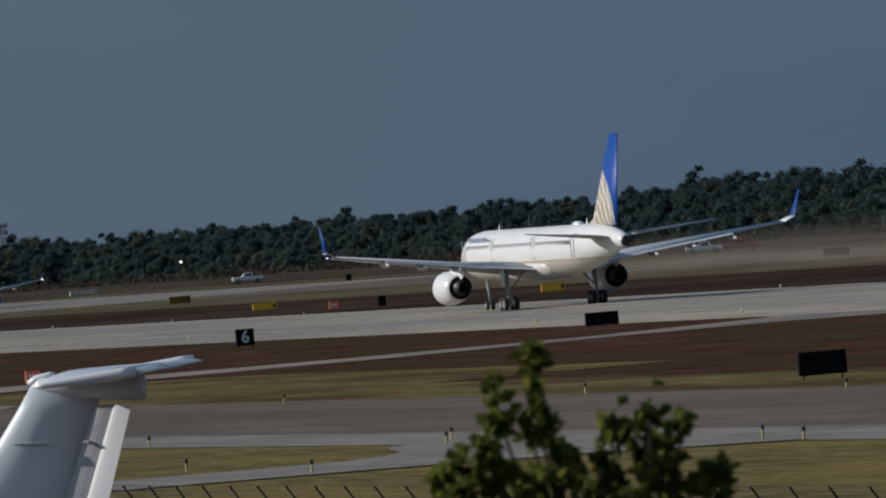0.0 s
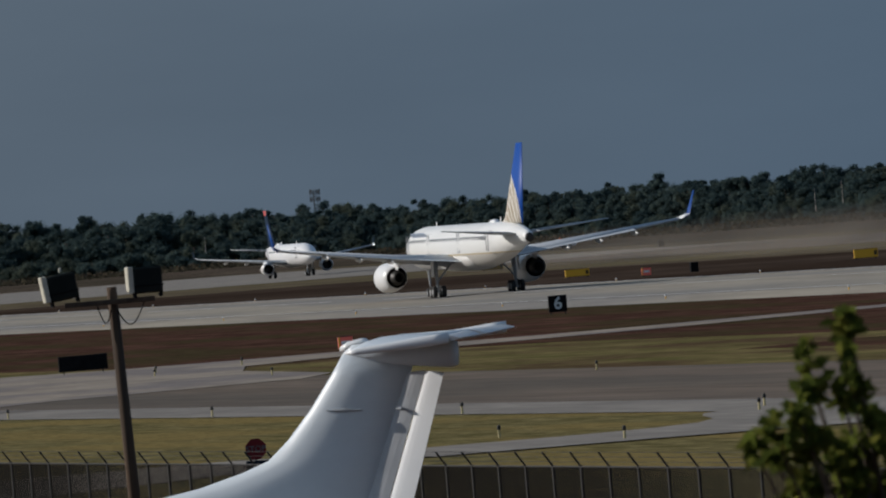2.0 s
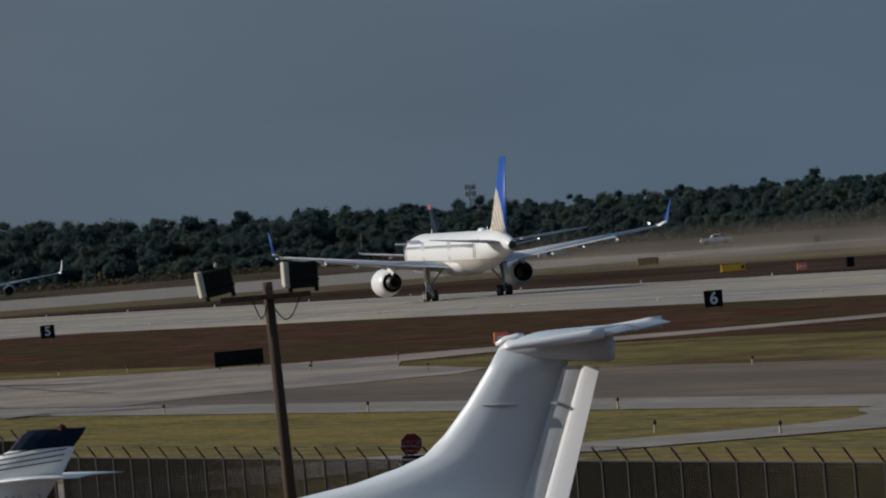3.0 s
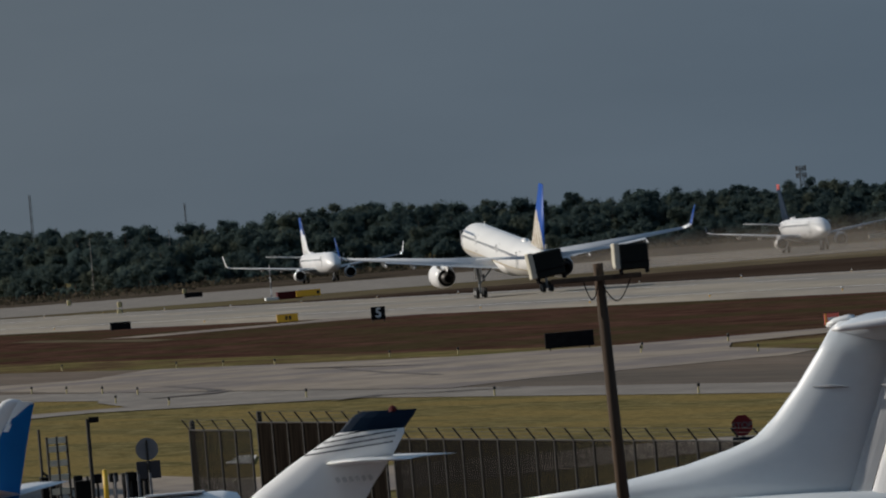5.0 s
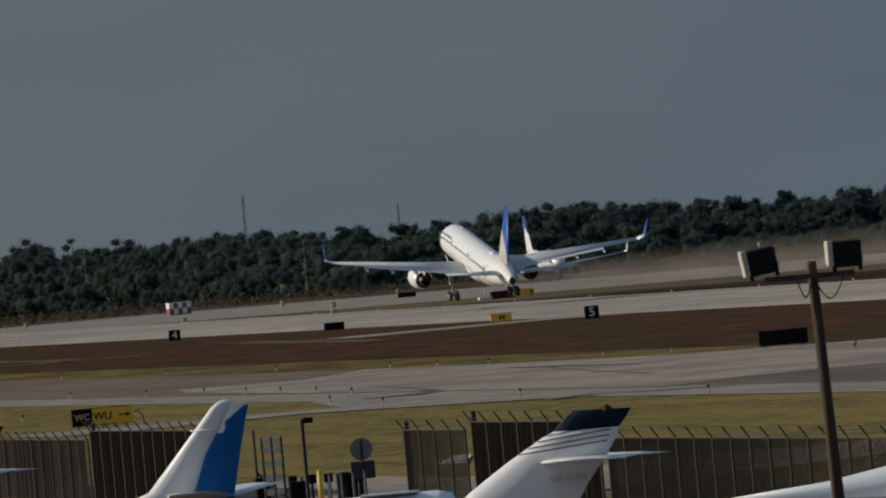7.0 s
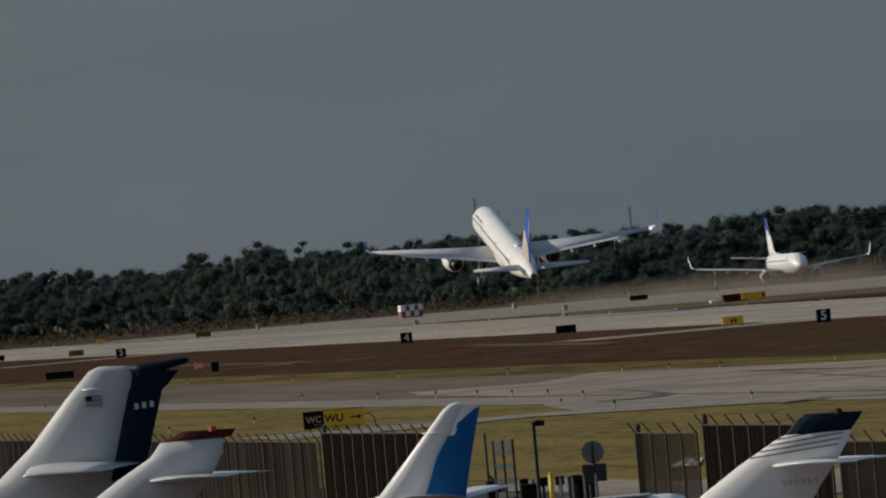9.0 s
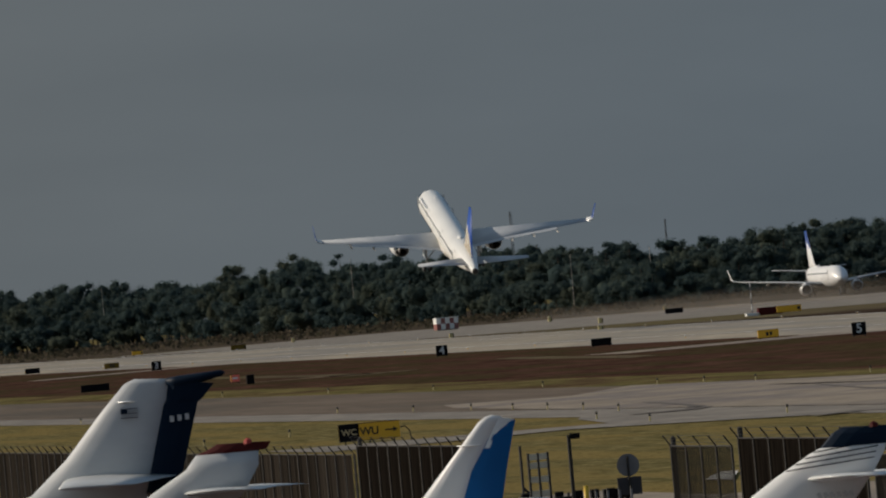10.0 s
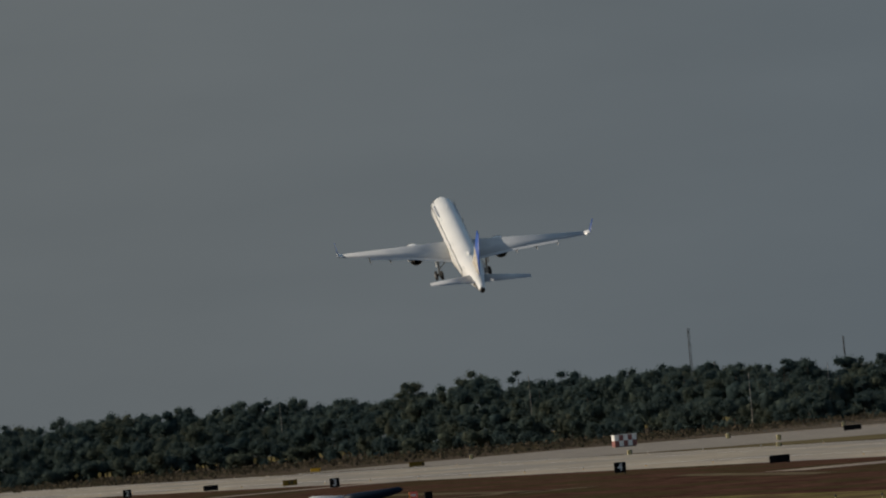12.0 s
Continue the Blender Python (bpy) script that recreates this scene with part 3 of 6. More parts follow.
# ---- airliners ----
def wheel(name, parent, x, y, z, r, w):
    bm = bmesh.new()
    n = 16
    rings(bm, [[(x + dx, y + rr * math.cos(t), z + rr * math.sin(t)) for t in [2 * math.pi * i / n for i in range(n)]]
               for dx, rr in ((-w / 2, r * 0.72), (-w / 2, r * 0.9), (-w * 0.3, r), (w * 0.3, r), (w / 2, r * 0.9), (w / 2, r * 0.72))])
    t = part(name, bm, "rubber", parent, smooth=True)
    bm = bmesh.new()
    tube(bm, (x - w * 0.52, y, z), (x + w * 0.52, y, z), r * 0.5, n=12)
    part("rim", bm, "gear", t)
    return t


def engine(plane, x, y, z, r, length, core, skin):
    """Nacelle with an intake lip, a fan, and a core nozzle behind."""
    bm = bmesh.new()
    st = [(0, 0.86), (0.03, 0.95), (0.12, 1.02), (0.35, 1.0), (0.7, 0.88), (1.0, 0.72)]
    inner = [(1.0, 0.69), (0.985, 0.68)]
    n = 24
    rings(bm, [[(r * k * math.cos(t), -length * s, r * k * math.sin(t)) for t in [2 * math.pi * i / n for i in range(n)]]
               for s, k in st + inner], caps=False)
    nac = part("engine", bm, skin, plane, smooth=True)
    nac.location = (x, y, z)
    bm = bmesh.new()
    rings(bm, [[(r * k * math.cos(t), -length * s, r * k * math.sin(t)) for t in [2 * math.pi * i / n for i in range(n)]]
               for s, k in ((0.985, 0.68), (0.9, 0.64), (0.8, 0.6), (0.3, 0.72), (0.0, 0.82))], caps=False)
    part("bypass_duct", bm, "dark_metal", nac, "dark inside of the nacelle", smooth=True)
    bm = bmesh.new()
    rings(bm, [[(r * k * math.cos(t), 0.02 - length * s, r * k * math.sin(t)) for t in [2 * math.pi * i / n for i in range(n)]]
               for s, k in ((0.045, 0.985), (0.0, 0.9), (-0.008, 0.86), (0.0, 0.81), (0.05, 0.79))], caps=False)
    part("intake_lip", bm, "metal", nac, smooth=True)
    bm = bmesh.new()
    rings(bm, [[(r * k * math.cos(t), -length * s, r * k * math.sin(t)) for t in [2 * math.pi * i / n for i in range(n)]]
               for s, k in ((0.3, 0.72), (0.28, 0.3), (0.2, 0.05))], caps=True)
    part("fan", bm, "dark_metal", nac, smooth=True)
    bm = bmesh.new()
    rings(bm, [[(r * k * math.cos(t), -length * s, r * k * math.sin(t)) for t in [2 * math.pi * i / n for i in range(n)]]
               for s, k in ((0.75, 0.62), (1.0, 0.5), (1.0 + core, 0.36), (1.0 + core, 0.3), (0.9, 0.3))], caps=True)
    part("exhaust", bm, "dark_metal", nac, smooth=True)
    return nac


def tail_globe(y0, z0):
    """Blue tail paint with a pale lower panel crossed by thin gold arcs."""
    m = bpy.data.materials.new("blue tail with gold globe")
    m.use_nodes = True
    n, k = m.node_tree.nodes, m.node_tree.links
    b = n["Principled BSDF"]
    b.inputs["Roughness"].default_value, b.inputs["Specular IOR Level"].default_value = 0.45, 0.2
    tc, sp = n.new("ShaderNodeTexCoord"), n.new("ShaderNodeSeparateXYZ")
    k.new(tc.outputs["Object"], sp.inputs[0])

    def calc(op, a, c, use=None):
        q = n.new("ShaderNodeMath")
        q.operation = op
        for i, v in enumerate((a, c)):
            if isinstance(v, (int, float)):
                q.inputs[i].default_value = v
            elif v is not None:
                k.new(v, q.inputs[i])
        return q.outputs[0]
    y, z = sp.outputs["Y"], sp.outputs["Z"]
    dy, dz = calc("SUBTRACT", y, y0), calc("SUBTRACT", z, z0)
    rad = calc("SQRT", calc("ADD", calc("MULTIPLY", dy, dy), calc("MULTIPLY", dz, dz)), None)
    arcs = calc("GREATER_THAN", calc("SINE", calc("MULTIPLY", rad, 6.0), None), 0.78)
    dy2 = calc("ADD", dy, 7.0)
    rad2 = calc("SQRT", calc("ADD", calc("MULTIPLY", dy2, dy2), calc("MULTIPLY", calc("ADD", dz, -3.0), calc("ADD", dz, -3.0))), None)
    arcs2 = calc("GREATER_THAN", calc("SINE", calc("MULTIPLY", rad2, 5.0), None), 0.88)
    lines = calc("MAXIMUM", arcs, arcs2)
    # the pale panel ends along a slanted line before the rudder and fades above
    edge = calc("GREATER_THAN", calc("ADD", y, calc("MULTIPLY", z, 0.52)), y0 + 0.52 * z0 - 5.6)
    low = calc("LESS_THAN", rad, 5.5)
    inside = calc("MULTIPLY", edge, low)
    m1, m2 = n.new("ShaderNodeMixRGB"), n.new("ShaderNodeMixRGB")
    m1.inputs["Color1"].default_value, m1.inputs["Color2"].default_value = (0.37, 0.31, 0.22, 1), (0.72, 0.71, 0.68, 1)
    m2.inputs["Color1"].default_value = (0.003, 0.06, 0.32, 1)
    k.new(lines, m1.inputs["Fac"])
    k.new(inside, m2.inputs["Fac"])
    k.new(m1.outputs[0], m2.inputs["Color2"])
    k.new(m2.outputs[0], b.inputs["Base Color"])
    return m


def airliner(name, m, label, group, S):
    """A twin-engined airliner; forward +y, origin on the ground under the main gear."""
    p = thing(name, m, label, "airplane", group)
    F0 = S["fuselage"]
    part("fuselage", hull(F0, 28), S.get("hull_paint", "white"), p, smooth=True)
    zc, rx, rz = S["zc"], S["rx"], S["rz"]
    # belly fairing round the wing root
    bm = hull([(S["belly"][0], zc - 0.5 * rz, 0.2, 0.2), (S["belly"][0] - 1.5, zc - 0.62 * rz, rx * 0.9, rz * 0.5), ((S["belly"][0] + S["belly"][1]) / 2, zc - 0.66 * rz, rx * 1.06, rz * 0.5),
               (S["belly"][1] + 1.8, zc - 0.62 * rz, rx * 0.9, rz * 0.5), (S["belly"][1], zc - 0.5 * rz, 0.2, 0.2)], 20)
    part("belly_fairing", bm, "belly", p, smooth=True)
    # window rows, one opening after the other
    for side in (-1, 1):
        pane = None
        for y0, y1 in S["windows"]:
            y = y0
            while y > y1:
                if pane is None:
                    bm = bmesh.new()
                    box(bm, 0, 0, 0, 0.1, 0.25, 0.36, 0.03)
                    o = part("cabin_window", bm, "cabin_window", p)
                    pane = o.data
                else:
                    o = new("cabin_window", pane)
                    o.parent = p
                o.location = (side * rx * 0.935, y, zc + 0.32 * rz)
                y -= 0.62
        for y in S["doors"]:
            bm = bmesh.new()
            for dy, dz, sy, sz in ((-0.45, 0, 0.05, 1.8), (0.45, 0, 0.05, 1.8), (0, 0.9, 0.9, 0.05), (0, -0.9, 0.9, 0.05)):
                yy, zz = y + dy, zc + 0.18 * rz + dz
                xx = rx * math.sqrt(max(0.05, 1 - ((zz - zc) / rz) ** 2)) * 0.99
                box(bm, side * xx, yy, zz, 0.06, sy, sz)
            part("door_outline", bm, "grey", p)
    # cockpit windows
    y, zw, w = S["cockpit"]
    for side in (-1, 1):
        for k, (dx, dy, dz) in enumerate(((0.32, 0, 0), (0.82, -0.35, 0.0), (1.15, -0.95, -0.02))):
            bm = bmesh.new()
            box(bm, 0, 0, 0, 0.52, 0.12, 0.46, 0.03, turn=Matrix.Rotation(radians(-side * (12, 38, 62)[k]), 3, "Z") @ Matrix.Rotation(radians(-38), 3, "X"))
            g = part("cockpit_window", bm, "glass", p)
            g.location = (side * dx * w, y + dy * w, zw + dz)
    # wings
    W = S["wing"]
    for side in (-1, 1):
        bm = bmesh.new()
        panel(bm, [((side * (x - W["pivot"][0]), yl, z - W["pivot"][1]), (side * (x - W["pivot"][0]), yt, z - W["pivot"][1]), (0, 0, th)) for x, yl, yt, z, th in W["sections"]])
        wing = part("wing", bm, "wingtop", p, "grey swept wing", smooth=True)
        wing.location = (side * W["pivot"][0], 0, W["pivot"][1])
        x, yl, yt, z, th = W["sections"][-1]
        bx, bz = side * (x - W["pivot"][0]), z - W["pivot"][1]
        if S["winglet"]:
            out, up, back = S["winglet"]
            bm = bmesh.new()
            panel(bm, [((bx, yl, bz), (bx, yt, bz), (0, 0, th)), ((bx + side * out * 0.45, yl - back * 0.3, bz + up * 0.12), (bx + side * out * 0.45, yt - back * 0.25, bz + up * 0.12), (-side * 0.1, 0, 0.1)),
                       ((bx + side * out, yl - back, bz + up), (bx + side * out, yl - back - 0.55, bz + up), (-side * 0.06, 0, 0))])
            part("winglet", bm, S["winglet_paint"], wing, smooth=True)
            bm = bmesh.new()
            panel(bm, [((bx - side * 0.3, yl + 0.1, bz - 0.03), (bx - side * 0.3, yt - 0.03, bz - 0.03), (0, 0, th * 1.15)), ((bx + side * out * 0.5, yl - back * 0.3 + 0.05, bz + up * 0.15), (bx + side * out * 0.5, yt - back * 0.25 - 0.03, bz + up * 0.15), (-side * 0.14, 0, 0.12))])
            part("wing_tip", bm, "white", wing, "white wing tip", smooth=True)
        bm = bmesh.new()
        tube(bm, (bx, yl - 0.05, bz), (bx, yl + 0.25, bz), 0.1, 0.05)
        part("navigation_light", bm, "landing_light" if side < 0 else "glass", wing)
        # trailing-edge flap and track fairings
        a, b = W["sections"][0], W["sections"][1]
        c = W["sections"][2]
        for i, (s0, s1) in enumerate((((a, 0.12), (b, 0.0)), ((b, 0.02), (c, 0.0)))):
            pts = []
            for q, (sec, off) in enumerate((s0, s1)):
                xx = sec[0] if not (i == 1 and q == 1) else b[0] + (c[0] - b[0]) * 0.62
                yy = sec[2] if not (i == 1 and q == 1) else b[2] + (c[2] - b[2]) * 0.62
                zz = sec[3] if not (i == 1 and q == 1) else b[3] + (c[3] - b[3]) * 0.62
                ch = 0.85 if i == 0 else 0.75
                pts.append(((side * (xx - W["pivot"][0]), yy + 0.15, zz - W["pivot"][1] - 0.05), (side * (xx - W["pivot"][0]), yy - ch, zz - W["pivot"][1] - S["flap"] * ch), (0, 0, 0.16)))
            bm = bmesh.new()
            panel(bm, pts)
            part("flap", bm, "wingtop", wing)
        for f in S["fairings"]:
            t = (f - b[0]) / (c[0] - b[0])
            yy, zz = b[2] + (c[2] - b[2]) * t, b[3] + (c[3] - b[3]) * t - W["pivot"][1]
            bm = hull([(yy + 2.2, zz - 0.15, 0.05, 0.05), (yy + 1.2, zz - 0.32, 0.16, 0.2), (yy - 0.4, zz - 0.4, 0.16, 0.22), (yy - 1.6, zz - 0.42, 0.04, 0.06)], 8)
            bmesh.ops.translate(bm, vec=(side * (f - W["pivot"][0]), 0, 0), verts=bm.verts)
            part("flap_fairing", bm, "belly", wing, smooth=True)
        # engines on pylons
        ex, ey, ez, er, el, ec = S["engine"]
        engine(p, side * ex, ey, ez, er, el, ec, S["engine_paint"])
        bm = bmesh.new()
        panel(bm, [((side * ex, ey - 0.5 * er, ez + er * 0.85), (side * ex, ey - el * 1.15, ez + er * 0.5), (0.32, 0, 0)),
                   ((side * ex, ey - el * 0.45, ez + er * 1.25), (side * ex, ey - el * 1.5, ez + er * 1.2), (0.28, 0, 0))])
        part("pylon", bm, "white", p)
        # stabiliser
        bm = bmesh.new()
        panel(bm, [((side * x, yl, z), (side * x, yt, z), (0, 0, th)) for x, yl, yt, z, th in S["stab"]])
        part("stabilizer", bm, "wingtop", p, "grey horizontal stabiliser", smooth=True)
        # main gear
        gx, wheels, wr = S["gear"]
        bm = bmesh.new()
        tube(bm, (side * gx, 0.1, W["pivot"][1] + 0.2), (side * gx, 0, wr), 0.17, 0.12)
        tube(bm, (side * (gx - 1.5), 0, W["pivot"][1] - 0.1), (side * gx, 0, wr + 0.9), 0.09, 0.07)
        tube(bm, (side * gx, 1.5, W["pivot"][1] - 0.1), (side * gx, 0.1, wr + 0.7), 0.07, 0.06)
        leg = part("main_gear", bm, "gear", p)
        if wheels == 4:
            bm = bmesh.new()
            tube(bm, (side * gx, 0.7, wr), (side * gx, -0.7, wr), 0.11)
            part("bogie_beam", bm, "gear", leg)
        for dx in (-0.43, 0.43):
            for dy in ((-0.58, 0.58) if wheels == 4 else (0,)):
                wheel("wheel", leg, side * gx + dx, dy, wr, wr, 0.36)
        bm = bmesh.new()
        box(bm, side * (gx + 0.35), 0.1, W["pivot"][1] - 0.6, 0.05, 1.1, 1.5, 0.02)
        part("gear_door", bm, "white", leg)
    ny = S["nose_gear"]
    bm = bmesh.new()
    tube(bm, (0, ny, zc - rz * 0.8), (0, ny, 0.45), 0.11, 0.08)
    tube(bm, (0, ny + 1.0, zc - rz * 0.85), (0, ny, 1.0), 0.06)
    leg = part("nose_gear", bm, "gear", p)
    for dx in (-0.25, 0.25):
        wheel("wheel", leg, dx, ny, 0.4, 0.4, 0.22)
    # auxiliary exhaust in the tail cone
    ty, tz, tx, tr = F0[-1]
    bm = hull([(ty + 0.25, tz, tx * 1.12, tr * 1.12), (ty - 0.04, tz, tx * 1.05, tr * 1.05), (ty - 0.1, tz, tx * 0.8, tr * 0.8)], 14)
    part("tail_exhaust", bm, "dark_metal", p, "dark round exhaust in the tail cone", smooth=True)
    # fin in two parts
    bm = bmesh.new()
    panel(bm, [((0, yl, z), (0, yt, z), (th, 0, 0)) for yl, yt, z, th in S["fin"]])
    part("fin", bm, S["fin_paint"], p, S["fin_label"], smooth=True)
    if S.get("fin_tip"):
        (y0, y1, z0), (y2, y3, z1) = S["fin_tip"]
        bm = bmesh.new()
        panel(bm, [((0, y0, z0), (0, y1, z0), (0.3, 0, 0)), ((0, y2, z1), (0, y3, z1), (0.24, 0, 0))])
        part("fin_tip", bm, S.get("fin_tip_paint", "red"), p, "painted top of the fin")
    # crown aerials and beacon
    for y in S["aerials"]:
        bm = bmesh.new()
        panel(bm, [((0, y + 0.25, zc + rz * 0.97), (0, y - 0.25, zc + rz * 0.97), (0.05, 0, 0)), ((0, y, zc + rz + 0.42), (0, y - 0.22, zc + rz + 0.42), (0.03, 0, 0))])
        part("aerial", bm, "white", p)
    bm = hull([(S["dome"] + 0.9, zc + rz, 0.05, 0.05), (S["dome"] + 0.4, zc + rz, 0.4, 0.26), (S["dome"] - 0.5, zc + rz, 0.4, 0.26), (S["dome"] - 1.1, zc + rz, 0.05, 0.05)], 10)
    part("antenna_dome", bm, "white", p, smooth=True)
    # title on the forward fuselage as plain bars
    if S.get("title"):
        for side in (-1, 1):
            for i in range(6):
                y = S["title"] - i * 1.15
                zz = zc + 0.55 * rz
                xx = rx * math.sqrt(1 - 0.55 ** 2)
                bm = bmesh.new()
                box(bm, 0, 0, 0, 0.05, 0.75, 0.85, turn=Matrix.Rotation(radians(side * 33), 3, "Y") if side < 0 else Matrix.Rotation(radians(-33), 3, "Y"))
                t = part("title_bar", bm, S["title_paint"], p, "plain painted bar")
                t.location = (side * (xx + 0.0), y, zz)
    return p


BIG = dict(
    fuselage=[(28.2, 4.0, 0.06, 0.06), (27.9, 4.02, 0.42, 0.4), (27.2, 4.1, 0.85, 0.82), (26.2, 4.25, 1.22, 1.22), (24.8, 4.42, 1.55, 1.62), (23.2, 4.52, 1.78, 1.9), (21, 4.55, 1.88, 2.0),
              (-8, 4.55, 1.88, 2.0), (-12, 4.66, 1.82, 1.9), (-16, 4.88, 1.58, 1.65), (-20, 5.08, 1.16, 1.28), (-23.2, 5.15, 0.75, 0.85), (-25.4, 5.08, 0.5, 0.56), (-26.2, 5.0, 0.36, 0.4)],
    hull_paint="hull", zc=4.55, rx=1.88, rz=2.0, belly=(10.5, -6.5), windows=[(21.5, 13.5), (11.5, -1.0), (-3.0, -14.5)], doors=[22.5, 12.4, -2.0, -15.5], cockpit=(25.6, 5.35, 1.0),
    wing=dict(pivot=(1.4, 3.3), sections=[(1.4, 8.6, -1.7, 3.25, 1.15), (7.0, 5.3, -1.5, 3.85, 0.7), (18.9, -2.6, -4.4, 5.35, 0.24)]),
    winglet=(1.0, 2.5, 1.9), winglet_paint="blue", flap=0.16, fairings=(8.2, 11.2, 14.4), engine=(6.5, 9.3, 2.15, 1.36, 4.7, 0.28), engine_paint="white",
    stab=[(0.6, -18.6, -23.4, 5.4, 0.34), (7.6, -23.6, -25.4, 6.1, 0.1)], gear=(3.66, 4, 0.56), nose_gear=22.35,
    fin=[(-13.2, -23.6, 6.3, 0.15), (-15.9, -23.8, 6.9, 0.5), (-23.3, -26.1, 13.5, 0.22)], fin_paint="globe", fin_label="blue fin with a pale panel of thin gold arcs",
    aerials=(17, -13.5), dome=-10.5, title=20.6, title_paint="title")
SMALL = dict(
    fuselage=[(17.2, 2.9, 0.05, 0.05), (16.9, 2.92, 0.4, 0.36), (16.2, 3.0, 0.85, 0.8), (15, 3.18, 1.25, 1.25), (13.5, 3.35, 1.5, 1.58), (12, 3.4, 1.56, 1.68),
              (-8, 3.4, 1.56, 1.68), (-12, 3.62, 1.3, 1.4), (-15.5, 3.9, 0.85, 0.95), (-18.2, 4.05, 0.3, 0.35)],
    zc=3.4, rx=1.56, rz=1.68, belly=(5.5, -3.5), windows=[(11, -9)], doors=[12.3, -10.2], cockpit=(14.75, 3.95, 0.95),
    wing=dict(pivot=(1.2, 2.3), sections=[(1.2, 4.2, -1.6, 2.25, 0.75), (5.0, 2.0, -1.8, 2.7, 0.5), (14.0, -3.6, -5.0, 3.9, 0.18)]),
    winglet=(0.3, 1.2, 0.9), winglet_paint="navy", flap=0.1, fairings=(6.5, 9.5), engine=(4.6, 5.6, 1.5, 0.95, 3.2, 0.25), engine_paint="belly",
    stab=[(0.5, -13.2, -16.4, 4.3, 0.35), (5.9, -16.4, -17.9, 4.9, 0.14)], gear=(3.0, 2, 0.52), nose_gear=12.8,
    fin=[(-9.5, -16.6, 4.9, 0.12), (-11.6, -16.8, 5.5, 0.36), (-16.6, -18.6, 10.5, 0.18)], fin_paint="navy", fin_label="navy fin", fin_tip=((-16.05, -18.45, 9.75), (-16.62, -18.65, 10.55)),
    aerials=(6, -6), dome=-8, title=None)
MIDDLE = dict(
    fuselage=[(18.6, 3.1, 0.05, 0.05), (18.3, 3.12, 0.45, 0.42), (17.5, 3.2, 0.95, 0.9), (16.2, 3.4, 1.45, 1.45), (14.6, 3.55, 1.78, 1.86), (13, 3.6, 1.88, 2.0),
              (-9, 3.6, 1.88, 2.0), (-13, 3.95, 1.6, 1.65), (-17, 4.4, 1.0, 1.1), (-20.6, 4.75, 0.3, 0.35)],
    zc=3.6, rx=1.88, rz=2.0, belly=(6, -5), windows=[(12, -10.5)], doors=[13.4, -12], cockpit=(15.9, 4.25, 1.1),
    wing=dict(pivot=(1.4, 2.4), sections=[(1.4, 5.4, -2.2, 2.35, 0.85), (5.6, 2.8, -2.4, 2.85, 0.55), (16.6, -4.4, -6.0, 4.1, 0.2)]),
    winglet=(0.9, 2.4, 1.9), winglet_paint="white", flap=0.1, fairings=(7, 10.5), engine=(4.85, 6.2, 1.55, 1.05, 3.6, 0.25), engine_paint="white",
    stab=[(0.6, -14.5, -18.4, 4.9, 0.4), (7.1, -18.4, -20.1, 5.6, 0.16)], gear=(2.86, 2, 0.56), nose_gear=15.6,
    fin=[(-9.0, -18.6, 5.5, 0.12), (-12.2, -18.9, 6.3, 0.42), (-18.6, -21.0, 12.5, 0.2)], fin_paint="white", fin_label="white fin", fin_tip=((-15.1, -19.95, 9.2), (-18.62, -21.02, 12.56)), fin_tip_paint="blue",
    aerials=(7, -7), dome=-9, title=None)
M["globe"] = tail_globe(-17.6, 6.0)
BIG["fin_paint"] = "globe"
jet = airliner("departing_airliner", pose(255, 1063, 0.55), "white twin-engined airliner with a blue tail taking off", "", BIG)
taxi_small = airliner("taxiing_airliner", pose(386, 1995, 0.05, 0, 0, 180), "white regional airliner with a navy tail on the far taxiway", "taxiing airliners", SMALL)
taxi_mid = airliner("taxiing_airliner", pose(398, 2490, 0.05, 0, 0, 180), "white airliner with tall winglets taxiing on the far taxiway", "taxiing airliners", MIDDLE)

